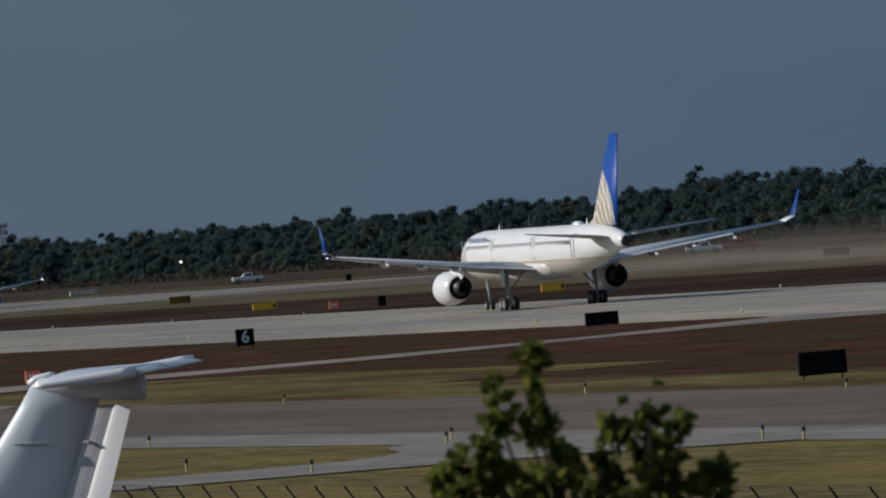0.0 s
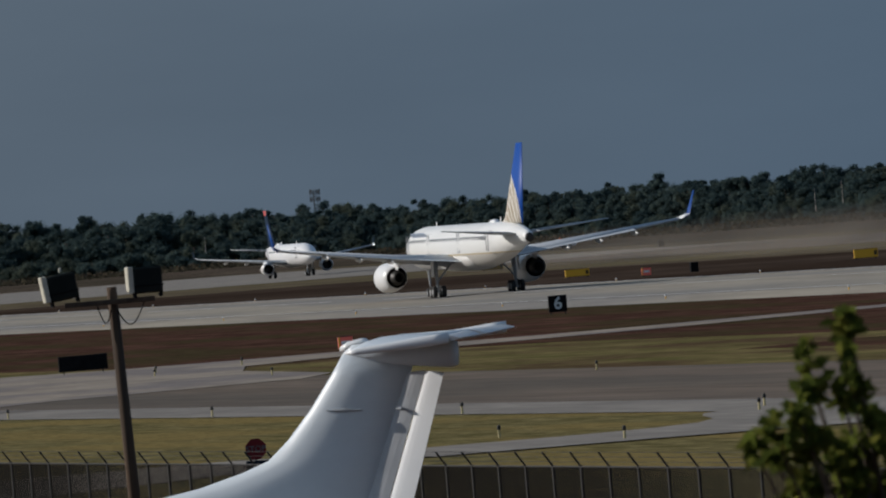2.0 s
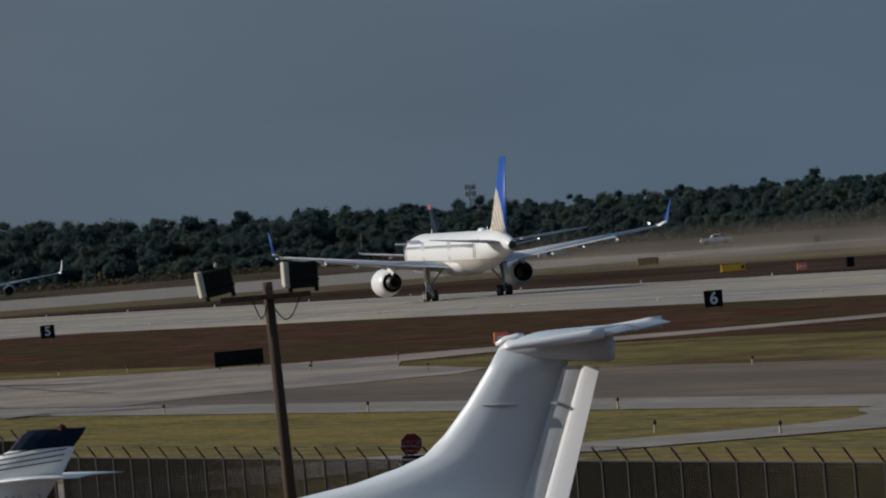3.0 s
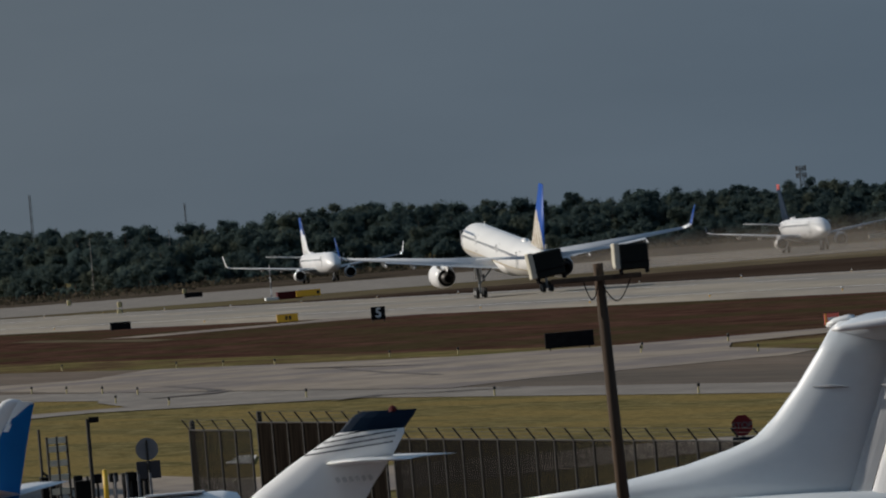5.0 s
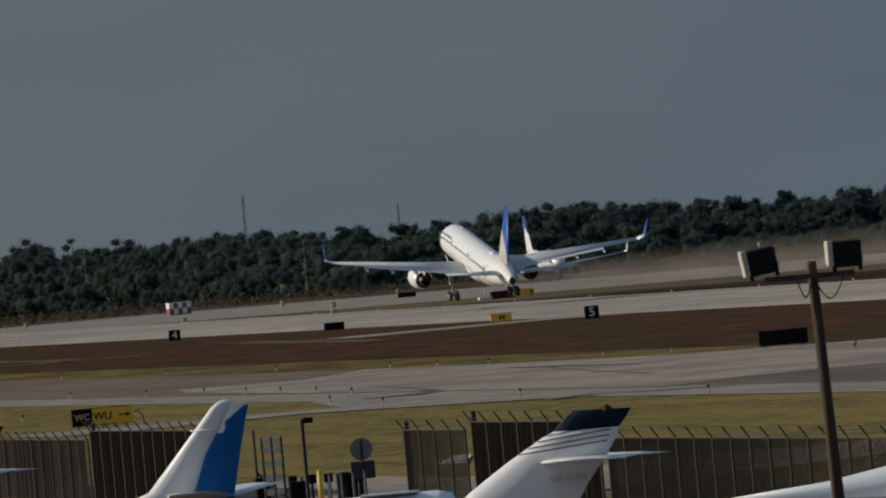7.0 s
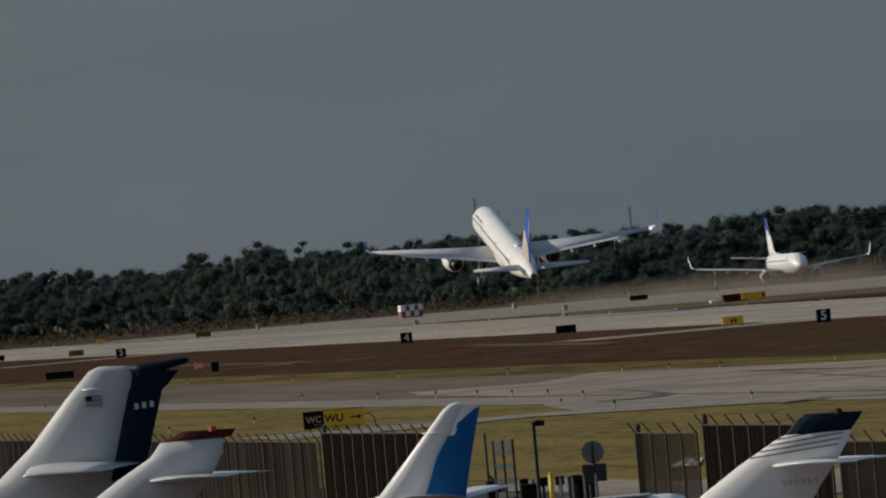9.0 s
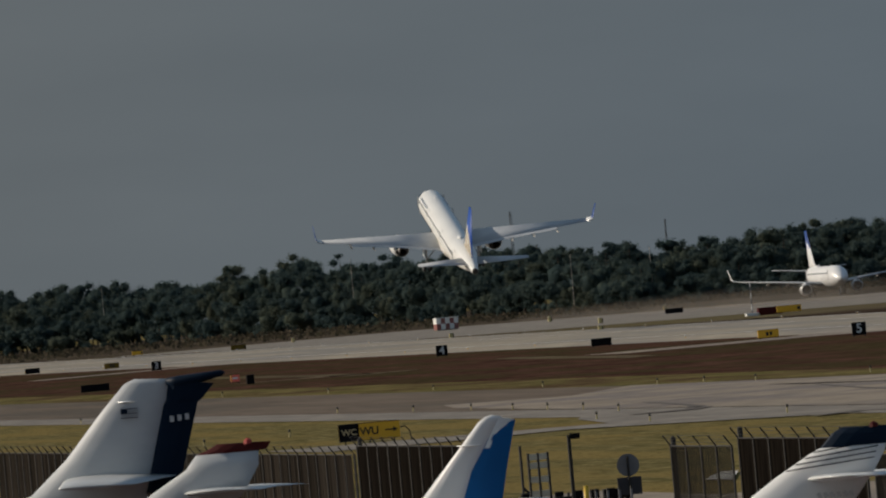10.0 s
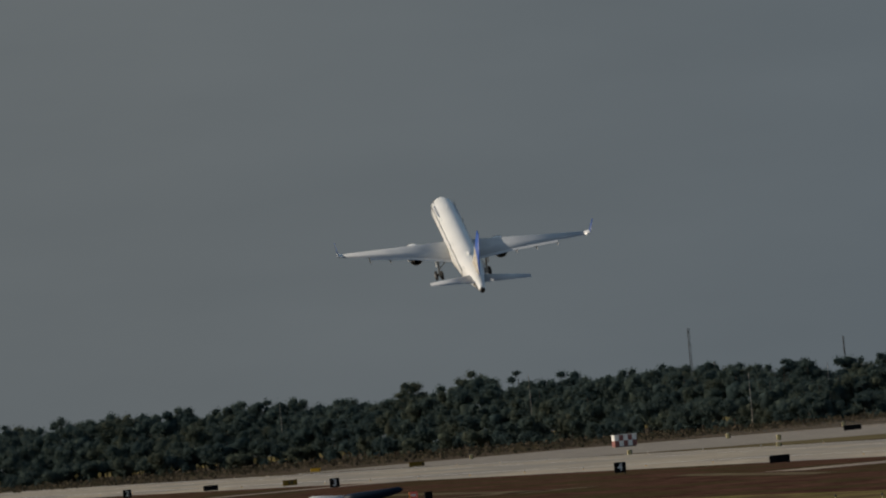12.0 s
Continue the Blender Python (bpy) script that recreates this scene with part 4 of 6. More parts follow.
# ---- woods ----
def woods():
    """A long belt of mixed trees: trunks, lobed crowns and many small leaf blades, as one mass."""
    rng = np.random.default_rng(5)
    # edge of the woods: bearing from the runway axis and distance
    bear = np.array([0.045, 0.08, 0.11, 0.145, 0.2, 0.23, 0.26, 0.31])
    dist = np.array([3600, 3400, 3300, 2960, 2850, 2500, 2150, 1900])
    # height of the canopy by bearing
    along = np.array([0.05, 0.087, 0.1, 0.115, 0.14, 0.146, 0.154, 0.158, 0.167, 0.172, 0.183, 0.19, 0.2, 0.213, 0.2247, 0.238, 0.2444, 0.2475, 0.31])
    tall = 1.05 * np.array([16, 15.5, 17, 16.3, 16.2, 14.2, 14, 15.4, 15, 12.6, 12.4, 11.3, 10.4, 10.3, 9.8, 9.8, 10.3, 11.4, 11.4])
    ball = bmesh.new()
    bmesh.ops.create_icosphere(ball, subdivisions=1, radius=1.0)
    ball_co = np.array([v.co[:] for v in ball.verts])
    ball_id = np.array([[v.index for v in f.verts] for f in ball.faces])
    ball.free()

    def to_mesh(name, co, idx, mat, kind=None, smooth=False):
        me = bpy.data.meshes.new(name)
        me.vertices.add(len(co))
        me.vertices.foreach_set("co", co.ravel())
        me.loops.add(idx.size)
        me.loops.foreach_set("vertex_index", idx.ravel())
        me.polygons.add(len(idx))
        me.polygons.foreach_set("loop_start", np.arange(0, idx.size, 3))
        if smooth:
            me.polygons.foreach_set("use_smooth", [True] * len(idx))
        me.update(calc_edges=True)
        for mm in mat:
            me.materials.append(M[mm])
        if kind is not None:
            me.polygons.foreach_set("material_index", kind)
        return new(name, me)

    def blades(centre, out, size):
        """Leaf sprays as small triangles lying roughly along the crown's skin."""
        n = len(centre)
        face = out + rng.normal(size=(n, 3)) * 0.5
        face /= np.linalg.norm(face, axis=1, keepdims=True)
        u = np.cross(face, rng.normal(size=(n, 3)))
        u /= np.linalg.norm(u, axis=1, keepdims=True)
        v = np.cross(face, u)
        size = size[:, None]
        tri = np.stack([centre + u * size, centre - u * size * 0.6 + v * size * 0.8, centre - u * size * 0.6 - v * size * 0.8], 1)
        return tri.reshape(-1, 3), np.arange(3 * n).reshape(-1, 3)

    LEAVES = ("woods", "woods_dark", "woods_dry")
    stems, lobes, dead = [], [], []
    # heights of each row as a share of the canopy: young growth in front, old trees behind
    for row, (h0, h1) in enumerate(((0.22, 0.5), (0.4, 0.72), (0.58, 0.88), (0.72, 0.97), (0.78, 1.02), (0.80, 1.06))):
        b = 0.05
        while b < 0.305:
            d = np.interp(b, bear, dist) + row * 8 + rng.uniform(-5, 5)
            top = np.interp(b, along, tall)
            h = top * rng.uniform(h0, h1)
            pine = rng.random() < (0.12 if b < 0.19 else 0.34)
            if row > 3 and rng.random() < (0.3 if pine else 0.12):
                h *= rng.uniform(1.04, 1.12)
            x, y = d * math.sin(b), d * math.cos(b)
            w = top * rng.uniform(0.17, 0.30)
            tone = 1 if pine and rng.random() < 0.7 else int(rng.choice([0, 0, 0, 1, 2]))
            stems.append((x, y, h * 0.96, 0.2 + 0.1 * rng.random()))
            if rng.random() < 0.007 and row in (1, 2):
                dead.append((x - 3, y - 6, h * 1.25, 0.22))
            if pine:
                # storeys of flattened tufts round an open stem
                w *= 0.85
                for k in range(10):
                    u = 0.5 + 0.5 * (k + rng.uniform(0, 1)) / 10
                    reach = w * (0.35 + 0.65 * math.sin(math.pi * (0.18 + 0.72 * (2 * u - 1))))
                    a = rng.uniform(0, 6.28)
                    lr = max(w * 0.34, reach * rng.uniform(0.5, 0.7))
                    off = max(0.0, reach - lr * 0.6)
                    lobes.append((x + off * math.cos(a), y + off * math.sin(a), h * u - lr * 0.5, lr, 0.68, tone))
            else:
                deep = min(h * 0.45, w * rng.uniform(1.0, 1.7))
                mid = h - deep
                lobes.append((x, y, mid, w * 0.72, deep / w * 0.95, tone))
                for k in range(9):
                    q = rng.normal(size=3)
                    q /= np.linalg.norm(q)
                    q[2] = q[2] * 0.5 + 0.35
                    lr = w * rng.uniform(0.28, 0.46)
                    c = np.array([x, y, mid]) + q * np.array([w - lr * 0.75, w - lr * 0.75, deep - lr * 0.7])
                    lobes.append((c[0], c[1], max(c[2], lr * 0.6), lr, 0.85, tone))
            # undergrowth closes the gap below the crown
            if row < 3:
                for k in range(2):
                    lr = rng.uniform(0.9, 1.7)
                    lobes.append((x + rng.uniform(-w, w), y - rng.uniform(0, 5), rng.uniform(0.4, h * 0.4), lr, 1.0, tone))
            b += w * rng.uniform(0.65, 1.15) / d
    lobes = np.array(lobes)
    tones = lobes[:, 5].astype(int)
    n, m = len(lobes), len(ball_co)
    squash = np.stack([np.ones(n), np.ones(n), lobes[:, 4]], 1)[:, None]
    dent = 1 + rng.normal(size=(n, m, 1)) * 0.16
    co = ball_co[None] * dent * squash * lobes[:, None, 3:4] * 0.78 + lobes[:, None, :3]
    idx = ball_id[None] + (np.arange(n) * m)[:, None, None]
    tagged(to_mesh("woods_canopy", co.reshape(-1, 3), idx.reshape(-1, 3), LEAVES, np.repeat(tones, len(ball_id)), True), "dark crowns of the dense far woods, blued as by haze", "tree crowns", kind="stuff")
    each = 95
    out = rng.normal(size=(n, each, 3))
    out /= np.linalg.norm(out, axis=2, keepdims=True)
    out[:, :, 1] = -np.abs(out[:, :, 1])
    at = out * squash * lobes[:, None, 3:4] * rng.uniform(0.74, 1.26, (n, each, 1)) + lobes[:, None, :3]
    size = rng.uniform(0.11, 0.27, n * each)
    at, out = at.reshape(-1, 3), out.reshape(-1, 3)
    at[:, 2] = np.maximum(at[:, 2], 0.2)
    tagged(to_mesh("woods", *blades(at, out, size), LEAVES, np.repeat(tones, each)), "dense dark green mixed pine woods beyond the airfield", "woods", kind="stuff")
    for name, rows, mat, label in (("woods_trunks", stems, "bark", "slender trunks standing among the far woods"),
                                   ("dead_trunks", dead, "dead_wood", "pale bare dead trunks in front of the woods")):
        verts, faces = [], []
        for x, y, h, r0 in rows:
            k = len(verts)
            for z, r in ((0, r0), (h * 0.92, r0 * 0.3)):
                verts.extend([(x + r, y, z), (x - r * 0.5, y + r * 0.87, z), (x - r * 0.5, y - r * 0.87, z)])
            faces.extend([(k, k + 1, k + 4, k + 3), (k + 1, k + 2, k + 5, k + 4), (k + 2, k, k + 3, k + 5)])
        me = bpy.data.meshes.new(name)
        me.from_pydata(verts, [], faces)
        me.materials.append(M[mat])
        tagged(new(name, me), label, "tree trunks", kind="stuff")
    # low scrub along the foot of the woods
    b = rng.uniform(0.05, 0.305, 26000)
    d = np.interp(b, bear, dist) - rng.uniform(0, 1, len(b)) ** 1.6 * np.where(b < 0.15, 420, 60)
    at = np.stack([d * np.sin(b), d * np.cos(b), rng.uniform(0.15, 1.0, len(b)) ** 2 * 1.2 + 0.1], 1)
    at = at[(at[:, 0] > 470) | (at[:, 1] > 2720)]
    b = at[:, 0]
    out = rng.normal(size=at.shape) + np.array([0, -0.6, 0.6])
    tagged(to_mesh("scrub", *blades(at, out, rng.uniform(0.2, 0.6, len(b))), ("scrub",)), "low brown-green scrub at the foot of the woods", "scrub", kind="stuff")


woods()


def radio_mast(x, y, h, wide, label):
    t = thing("radio_mast", pose(x, y, 0), label, "mast", "radio masts")
    for i in range(3):
        a = 2 * math.pi * i / 3
        bm = bmesh.new()
        tube(bm, (wide * math.cos(a), wide * math.sin(a), 0), (wide * 0.6 * math.cos(a), wide * 0.6 * math.sin(a), h), 0.06, n=5)
        part("leg", bm, "post", t)
    bm = bmesh.new()
    n = max(4, int(h / 2.5))
    for j in range(n):
        for i in range(3):
            a, b = 2 * math.pi * i / 3, 2 * math.pi * (i + 1) / 3
            w0, w1 = wide * (1 - 0.4 * j / n), wide * (1 - 0.4 * (j + 1) / n)
            tube(bm, (w0 * math.cos(a), w0 * math.sin(a), h * j / n), (w1 * math.cos(b), w1 * math.sin(b), h * (j + 1) / n), 0.035, n=4)
    part("bracing", bm, "post", t)
    return t


mast = radio_mast(640.3, 3237, 15.6, 0.9, "lattice radio mast with antenna arms above the woods")
for z in (13.6, 15.3):
    for i in range(8):
        a = 2 * math.pi * i / 8
        bm = bmesh.new()
        tube(bm, (1.2 * math.cos(a), 1.2 * math.sin(a), z - 0.8), (1.2 * math.cos(a), 1.2 * math.sin(a), z + 0.5), 0.1, n=5)
        tube(bm, (0.5 * math.cos(a), 0.5 * math.sin(a), z - 0.2), (1.2 * math.cos(a), 1.2 * math.sin(a), z - 0.2), 0.05, n=4)
        part("antenna", bm, "post", mast)
radio_mast(496.7, 3565, 26.4, 0.5, "thin distant lattice mast above the woods")
radio_mast(552, 3658, 21.0, 0.35, "thin distant lattice mast above the woods")


# ---- parked jets behind the fence: forward +y, origin on the ground under the fin ----
def fin_skin(bm, lead, trail, thick):
    """A smooth aerofoil fin from rows of (forward, z) along its leading and trailing edge, bottom to top."""
    return panel(bm, [((0, a[0], a[1]), (0, b[0], b[1]), (t, 0, 0)) for a, b, t in zip(lead, trail, thick)])


def jet_body(p, length, r, zc, nose_gear, white="white"):
    """Fuselage, wings and engines of a business jet ahead of its fin."""
    part("fuselage", hull([(length, zc - 0.3, 0.05, 0.05), (length - 0.6, zc - 0.25, r * 0.45, r * 0.42), (length - 2, zc - 0.1, r * 0.85, r * 0.85), (length - 3.5, zc, r, r),
                           (4.5, zc, r, r), (2.0, zc + 0.12, r * 0.8, r * 0.82), (0.0, zc + 0.3, r * 0.5, r * 0.55), (-1.2, zc + 0.42, r * 0.16, r * 0.2)], 20), white, p, smooth=True)
    for side in (-1, 1):
        bm = bmesh.new()
        panel(bm, [((side * r * 0.6, length * 0.52, zc - r * 0.7), (side * r * 0.6, length * 0.33, zc - r * 0.7), (0, 0, 0.3)), ((side * length * 0.44, length * 0.36, zc - r * 0.35), (side * length * 0.44, length * 0.29, zc - r * 0.35), (0, 0, 0.1))])
        part("wing", bm, "white", p)
        bm = hull([(4.6, zc + 0.35, 0.38, 0.38), (4.3, zc + 0.35, 0.46, 0.46), (3.2, zc + 0.35, 0.46, 0.46), (1.7, zc + 0.35, 0.3, 0.3)], 14)
        bmesh.ops.translate(bm, vec=(side * (r + 0.55), 0, 0), verts=bm.verts)
        part("engine", bm, "white", p, smooth=True)
        bm = bmesh.new()
        tube(bm, (side * 1.2, length * 0.4, zc - r * 0.6), (side * 1.2, length * 0.4, 0.3), 0.08)
        leg = part("main_gear", bm, "gear", p)
        wheel("wheel", leg, side * 1.2, length * 0.4, 0.3, 0.3, 0.2)
    bm = bmesh.new()
    tube(bm, (0, nose_gear, zc - r * 0.8), (0, nose_gear, 0.25), 0.06)
    leg = part("nose_gear", bm, "gear", p)
    wheel("wheel", leg, 0, nose_gear, 0.25, 0.25, 0.16)


def parked(name, x, y, az, label):
    return thing(name, pose(x, y, 0, 0, 0, 72 - az), label, "airplane", "parked business jets")


def t_tail_jet():
    p = parked("parked_jet", 56.9, 279.2, 11.4, "white business jet with a tall T-tail parked behind the fence")
    jet_body(p, 14.5, 1.0, 1.5, 13.0, "cool_white")
    bm = bmesh.new()
    fin_skin(bm, [(8.6, 2.72), (6.2, 2.93), (4.6, 3.2), (3.62, 3.47), (3.07, 3.68), (2.62, 4.08), (2.09, 4.7), (1.61, 5.37), (1.3, 5.85)],
             [(1.1, 2.3), (1.0, 2.62), (0.86, 2.95), (0.75, 3.25), (0.62, 3.52), (0.5, 3.9), (0.28, 4.5), (0.02, 5.1), (-0.12, 5.5)],
             [0.7, 0.62, 0.56, 0.5, 0.44, 0.4, 0.36, 0.34, 0.3])
    f = part("fin", bm, "cool_white", p, smooth=True)
    bm = bmesh.new()
    panel(bm, [((-0.03, 1.22, 2.3), (-0.14, 0.72, 2.3), (0.08, 0, 0)), ((-0.03, 0.02, 5.3), (-0.13, -0.4, 5.32), (0.07, 0, 0))])
    part("rudder_front", bm, "grey_white", f, "light grey rudder")
    bm = bmesh.new()
    panel(bm, [((-0.14, 0.7, 2.3), (-0.34, 0.12, 2.3), (0.06, 0, 0)), ((-0.13, -0.41, 5.3), (-0.28, -0.82, 5.25), (0.05, 0, 0))])
    part("rudder_tab", bm, "white", f)
    # bullet fairing and tailplane
    bm = bmesh.new()
    rings(bm, [[(rx * math.cos(t), y, z + rz * math.sin(t)) for t in [2 * math.pi * i / 14 for i in range(14)]] for y, z, rx, rz in
               ((1.28, 5.82, 0.04, 0.05), (1.1, 5.84, 0.17, 0.16), (0.5, 5.78, 0.24, 0.26), (-0.3, 5.72, 0.25, 0.32), (-0.92, 5.63, 0.2, 0.3), (-1.04, 5.64, 0.16, 0.27))])
    part("bullet_fairing", bm, "cool_white", p, smooth=True)
    for side in (-1, 1):
        bm = bmesh.new()
        panel(bm, [((0, 0.9, 5.95), (0, -1.3, 6.02), (0, 0, 0.24)), ((side * 1.95, 0.63, 5.88 + side * 0.05), (side * 1.95, -1.46, 6.03 + side * 0.05), (0, 0, 0.17)), ((side * 2.0, 0.58, 5.88 + side * 0.05), (side * 2.0, -1.46, 6.03 + side * 0.05), (0, 0, 0.15))])
        part("stabilizer", bm, "cool_white", p, smooth=True)
    # rounded tips of the tailplane
    for side in (-1, 1):
        bm = hull([(0.66, 5.87, 0.02, 0.03), (0.4, 5.89, 0.06, 0.07), (-0.5, 5.95, 0.07, 0.1), (-1.2, 6.0, 0.07, 0.12), (-1.5, 6.02, 0.06, 0.12)], 12)
        bmesh.ops.translate(bm, vec=(side * 2.02, 0, side * 0.05), verts=bm.verts)
        part("stabilizer_tip", bm, "white", p, smooth=True)
        bm = bmesh.new()
        panel(bm, [((side * 0.15, -1.2, 6.0), (side * 0.15, -1.62, 5.98), (0, 0, 0.16)), ((side * 1.93, -1.3, 6.01 + side * 0.05), (side * 1.93, -1.72, 6.0 + side * 0.05), (0, 0, 0.12))])
        part("elevator", bm, "grey_white", p)
    # fin cap ahead of the tailplane
    bm = hull([(1.38, 5.9, 0.03, 0.04), (1.2, 5.95, 0.1, 0.1), (0.9, 6.0, 0.12, 0.1), (0.8, 6.0, 0.1, 0.08)], 10)
    part("fin_cap", bm, "white", p, smooth=True)
    for y, z, l in ((1.35, 4.62, 0.75), (0.15, 4.55, 0.3)):
        for side in (-1, 1):
            bm = hull([(y + l / 2, z + 0.02, 0.01, 0.01), (y, z, 0.06, 0.045), (y - l / 2, z - 0.03, 0.01, 0.01)], 8)
            bmesh.ops.translate(bm, vec=(side * 0.16, 0, 0), verts=bm.verts)
            part("fin_fairing", bm, "grey", f)
    for y, z in ((0.12, 4.1), (0.3, 3.6)):
        bm = bmesh.new()
        box(bm, -0.08, y, z, 0.05, 0.06, 0.09, 0.01)
        part("hinge", bm, "grey", f)
    return p


def low_tail_jet(name, x, y, az, top, label, cap, cap_z, stripes=False, paint="white"):
    """A small jet with a swept fin and a tailplane half-way up; top = height of the fin."""
    p = parked(name, x, y, az, label)
    k = top - 4.75
    jet_body(p, 9.5, 0.8, 1.7, 8.4, paint)
    lead = [(4.2, 2.2), (2.88, 3.23 + k), (2.03, 3.8 + k), (1.26, 4.25 + k), (0.72, 4.67 + k), (0.5, 4.78 + k)]
    trail = [(1.1, 2.0), (0.35, 3.2 + k), (-0.12, 3.8 + k), (-0.4, 4.25 + k), (-0.62, 4.6 + k), (-0.7, 4.74 + k)]
    th = [0.5, 0.36, 0.3, 0.24, 0.19, 0.12]
    bm = bmesh.new()
    fin_skin(bm, lead[:4] + [(1.0, cap_z)], trail[:4] + [(-0.42, cap_z)], th[:4] + [0.22])
    f = part("fin", bm, paint, p, smooth=True)
    bm = bmesh.new()
    fin_skin(bm, [(1.0, cap_z), (0.72, 4.67 + k), (0.5, 4.79 + k)], [(-0.42, cap_z), (-0.62, 4.6 + k), (-0.72, 4.76 + k)], [0.226, 0.19, 0.1])
    part("fin_cap", bm, cap, f, "dark painted fin tip")
    bm = bmesh.new()
    rings(bm, [[(rr * math.cos(t), -0.2 + rr * math.sin(t), 4.74 + k + z) for t in [2 * math.pi * i / 8 for i in range(8)]] for z, rr in ((0, 0.1), (0.08, 0.09), (0.13, 0.03))])
    part("beacon", bm, "dark_red" if cap == "navy" else "red", f, "red beacon lens")
    sp = 1.45
    for side in (-1, 1):
        bm = bmesh.new()
        panel(bm, [((side * 0.05, 1.35, 3.72 + k), (side * 0.05, -0.75, 3.72 + k), (0, 0, 0.16)), ((side * sp, 0.55, 3.76 + k), (side * sp, -0.85, 3.7 + k), (0, 0, 0.08)), ((side * (sp + 0.15), 0.1, 3.76 + k), (side * (sp + 0.15), -1.0, 3.7 + k), (0, 0, 0.03))])
        part("stabilizer", bm, paint, p, smooth=True)
    if stripes:
        for i in range(4):
            for side in (-1, 1):
                bm = bmesh.new()
                z0 = 3.92 + k + i * 0.12
                a, b = 1.75 - i * 0.21, -0.2 - i * 0.05
                vs = [bm.verts.new((side * (0.166 - 0.012 * i), yy, zz)) for yy, zz in ((a, z0), (b, z0 + 0.16), (b, z0 + 0.185), (a - 0.03, z0 + 0.03))]
                bm.faces.new(vs)
                bmesh.ops.solidify(bm, geom=bm.faces[:], thickness=0.01)
                part("stripe", bm, "navy", f, "thin navy stripe")
    # registration as plain bars on the tail cone
    for i in range(6):
        bm = bmesh.new()
        if cap == "navy":
            box(bm, -0.19, 1.05 - 0.14 * i, 3.35 + k, 0.012, 0.08, 0.12, turn=Matrix.Rotation(radians(-25), 3, "X"))
        else:
            box(bm, -0.27, 2.39 - 0.252 * i, 3.93 - 0.008 * i, 0.03, 0.11, 0.2, turn=Matrix.Rotation(radians(-12), 3, "X"))
        part("registration_bar", bm, "grey_white" if cap == "navy" else "letter_black", f, "plain bar")
    return p


def mid_tail_jet():
    p = parked("parked_jet", 37.4, 337.9, 6.3, "pale grey business jet with a navy rudder parked behind the fence")
    jet_body(p, 14.0, 1.15, 2.3, 12.0, "pale_grey")
    bm = bmesh.new()
    fin_skin(bm, [(5.6, 3.3), (3.83, 4.0), (2.97, 4.3), (2.04, 5.12), (1.08, 6.22), (0.42, 6.9), (0.16, 7.0)], [(0.3, 3.0), (0.1, 3.9), (0.02, 4.3), (-0.22, 5.1), (-0.52, 6.1), (-0.72, 6.8), (-0.76, 6.94)],
             [0.6, 0.5, 0.46, 0.4, 0.32, 0.24, 0.12])
    f = part("fin", bm, "pale_grey", p, smooth=True)
    bm = bmesh.new()
    panel(bm, [((0, 0.12, 4.1), (0, -0.72, 4.2), (0.24, 0, 0)), ((0, -0.5, 6.3), (0, -1.36, 6.3), (0.17, 0, 0)), ((0, -0.58, 6.42), (0, -1.5, 6.4), (0.2, 0, 0)), ((0, -0.66, 6.88), (0, -1.8, 6.74), (0.2, 0, 0))])
    part("rudder", bm, "navy", f, "navy painted rudder")
    bm = hull([(-0.62, 6.86, 0.06, 0.09), (-0.9, 6.84, 0.12, 0.15), (-1.5, 6.9, 0.1, 0.12), (-2.0, 6.97, 0.07, 0.08), (-2.08, 6.97, 0.03, 0.03)], 12)
    part("tail_pod", bm, "navy", f, "navy pod at the top of the fin", smooth=True)
    for side in (-1, 1):
        bm = bmesh.new()
        panel(bm, [((side * 0.1, 2.1, 4.6), (side * 0.1, -0.7, 4.52), (0, 0, 0.22)), ((side * 3.2, 1.3, 4.45), (side * 3.2, -0.6, 4.42), (0, 0, 0.1))])
        part("stabilizer", bm, "pale_grey", p, smooth=True)
    for side in (-1, 1):
        for i in range(5):
            bm = bmesh.new()
            box(bm, side * 0.175, 0.31 - 0.02 * (i % 2), 6.05 + 0.055 * i, 0.012, 0.42, 0.03)
            part("flag_stripe", bm, "grey" if i % 2 else "plate", f)
        bm = bmesh.new()
        box(bm, side * 0.178, 0.43, 6.22, 0.014, 0.16, 0.12)
        part("flag_canton", bm, "navy", f)
        for i in range(3):
            bm = bmesh.new()
            box(bm, side * 0.115, -0.72 - 0.19 * i, 5.93 + 0.015 * i, 0.012, 0.1, 0.15)
            part("number_bar", bm, "grey_white", f, "pale plain bar")
    bm = hull([(0.75, 6.45, 0.02, 0.02), (0.4, 6.45, 0.26, 0.03), (-0.05, 6.45, 0.02, 0.02)], 8)
    part("fin_fairing", bm, "white", f)
    return p


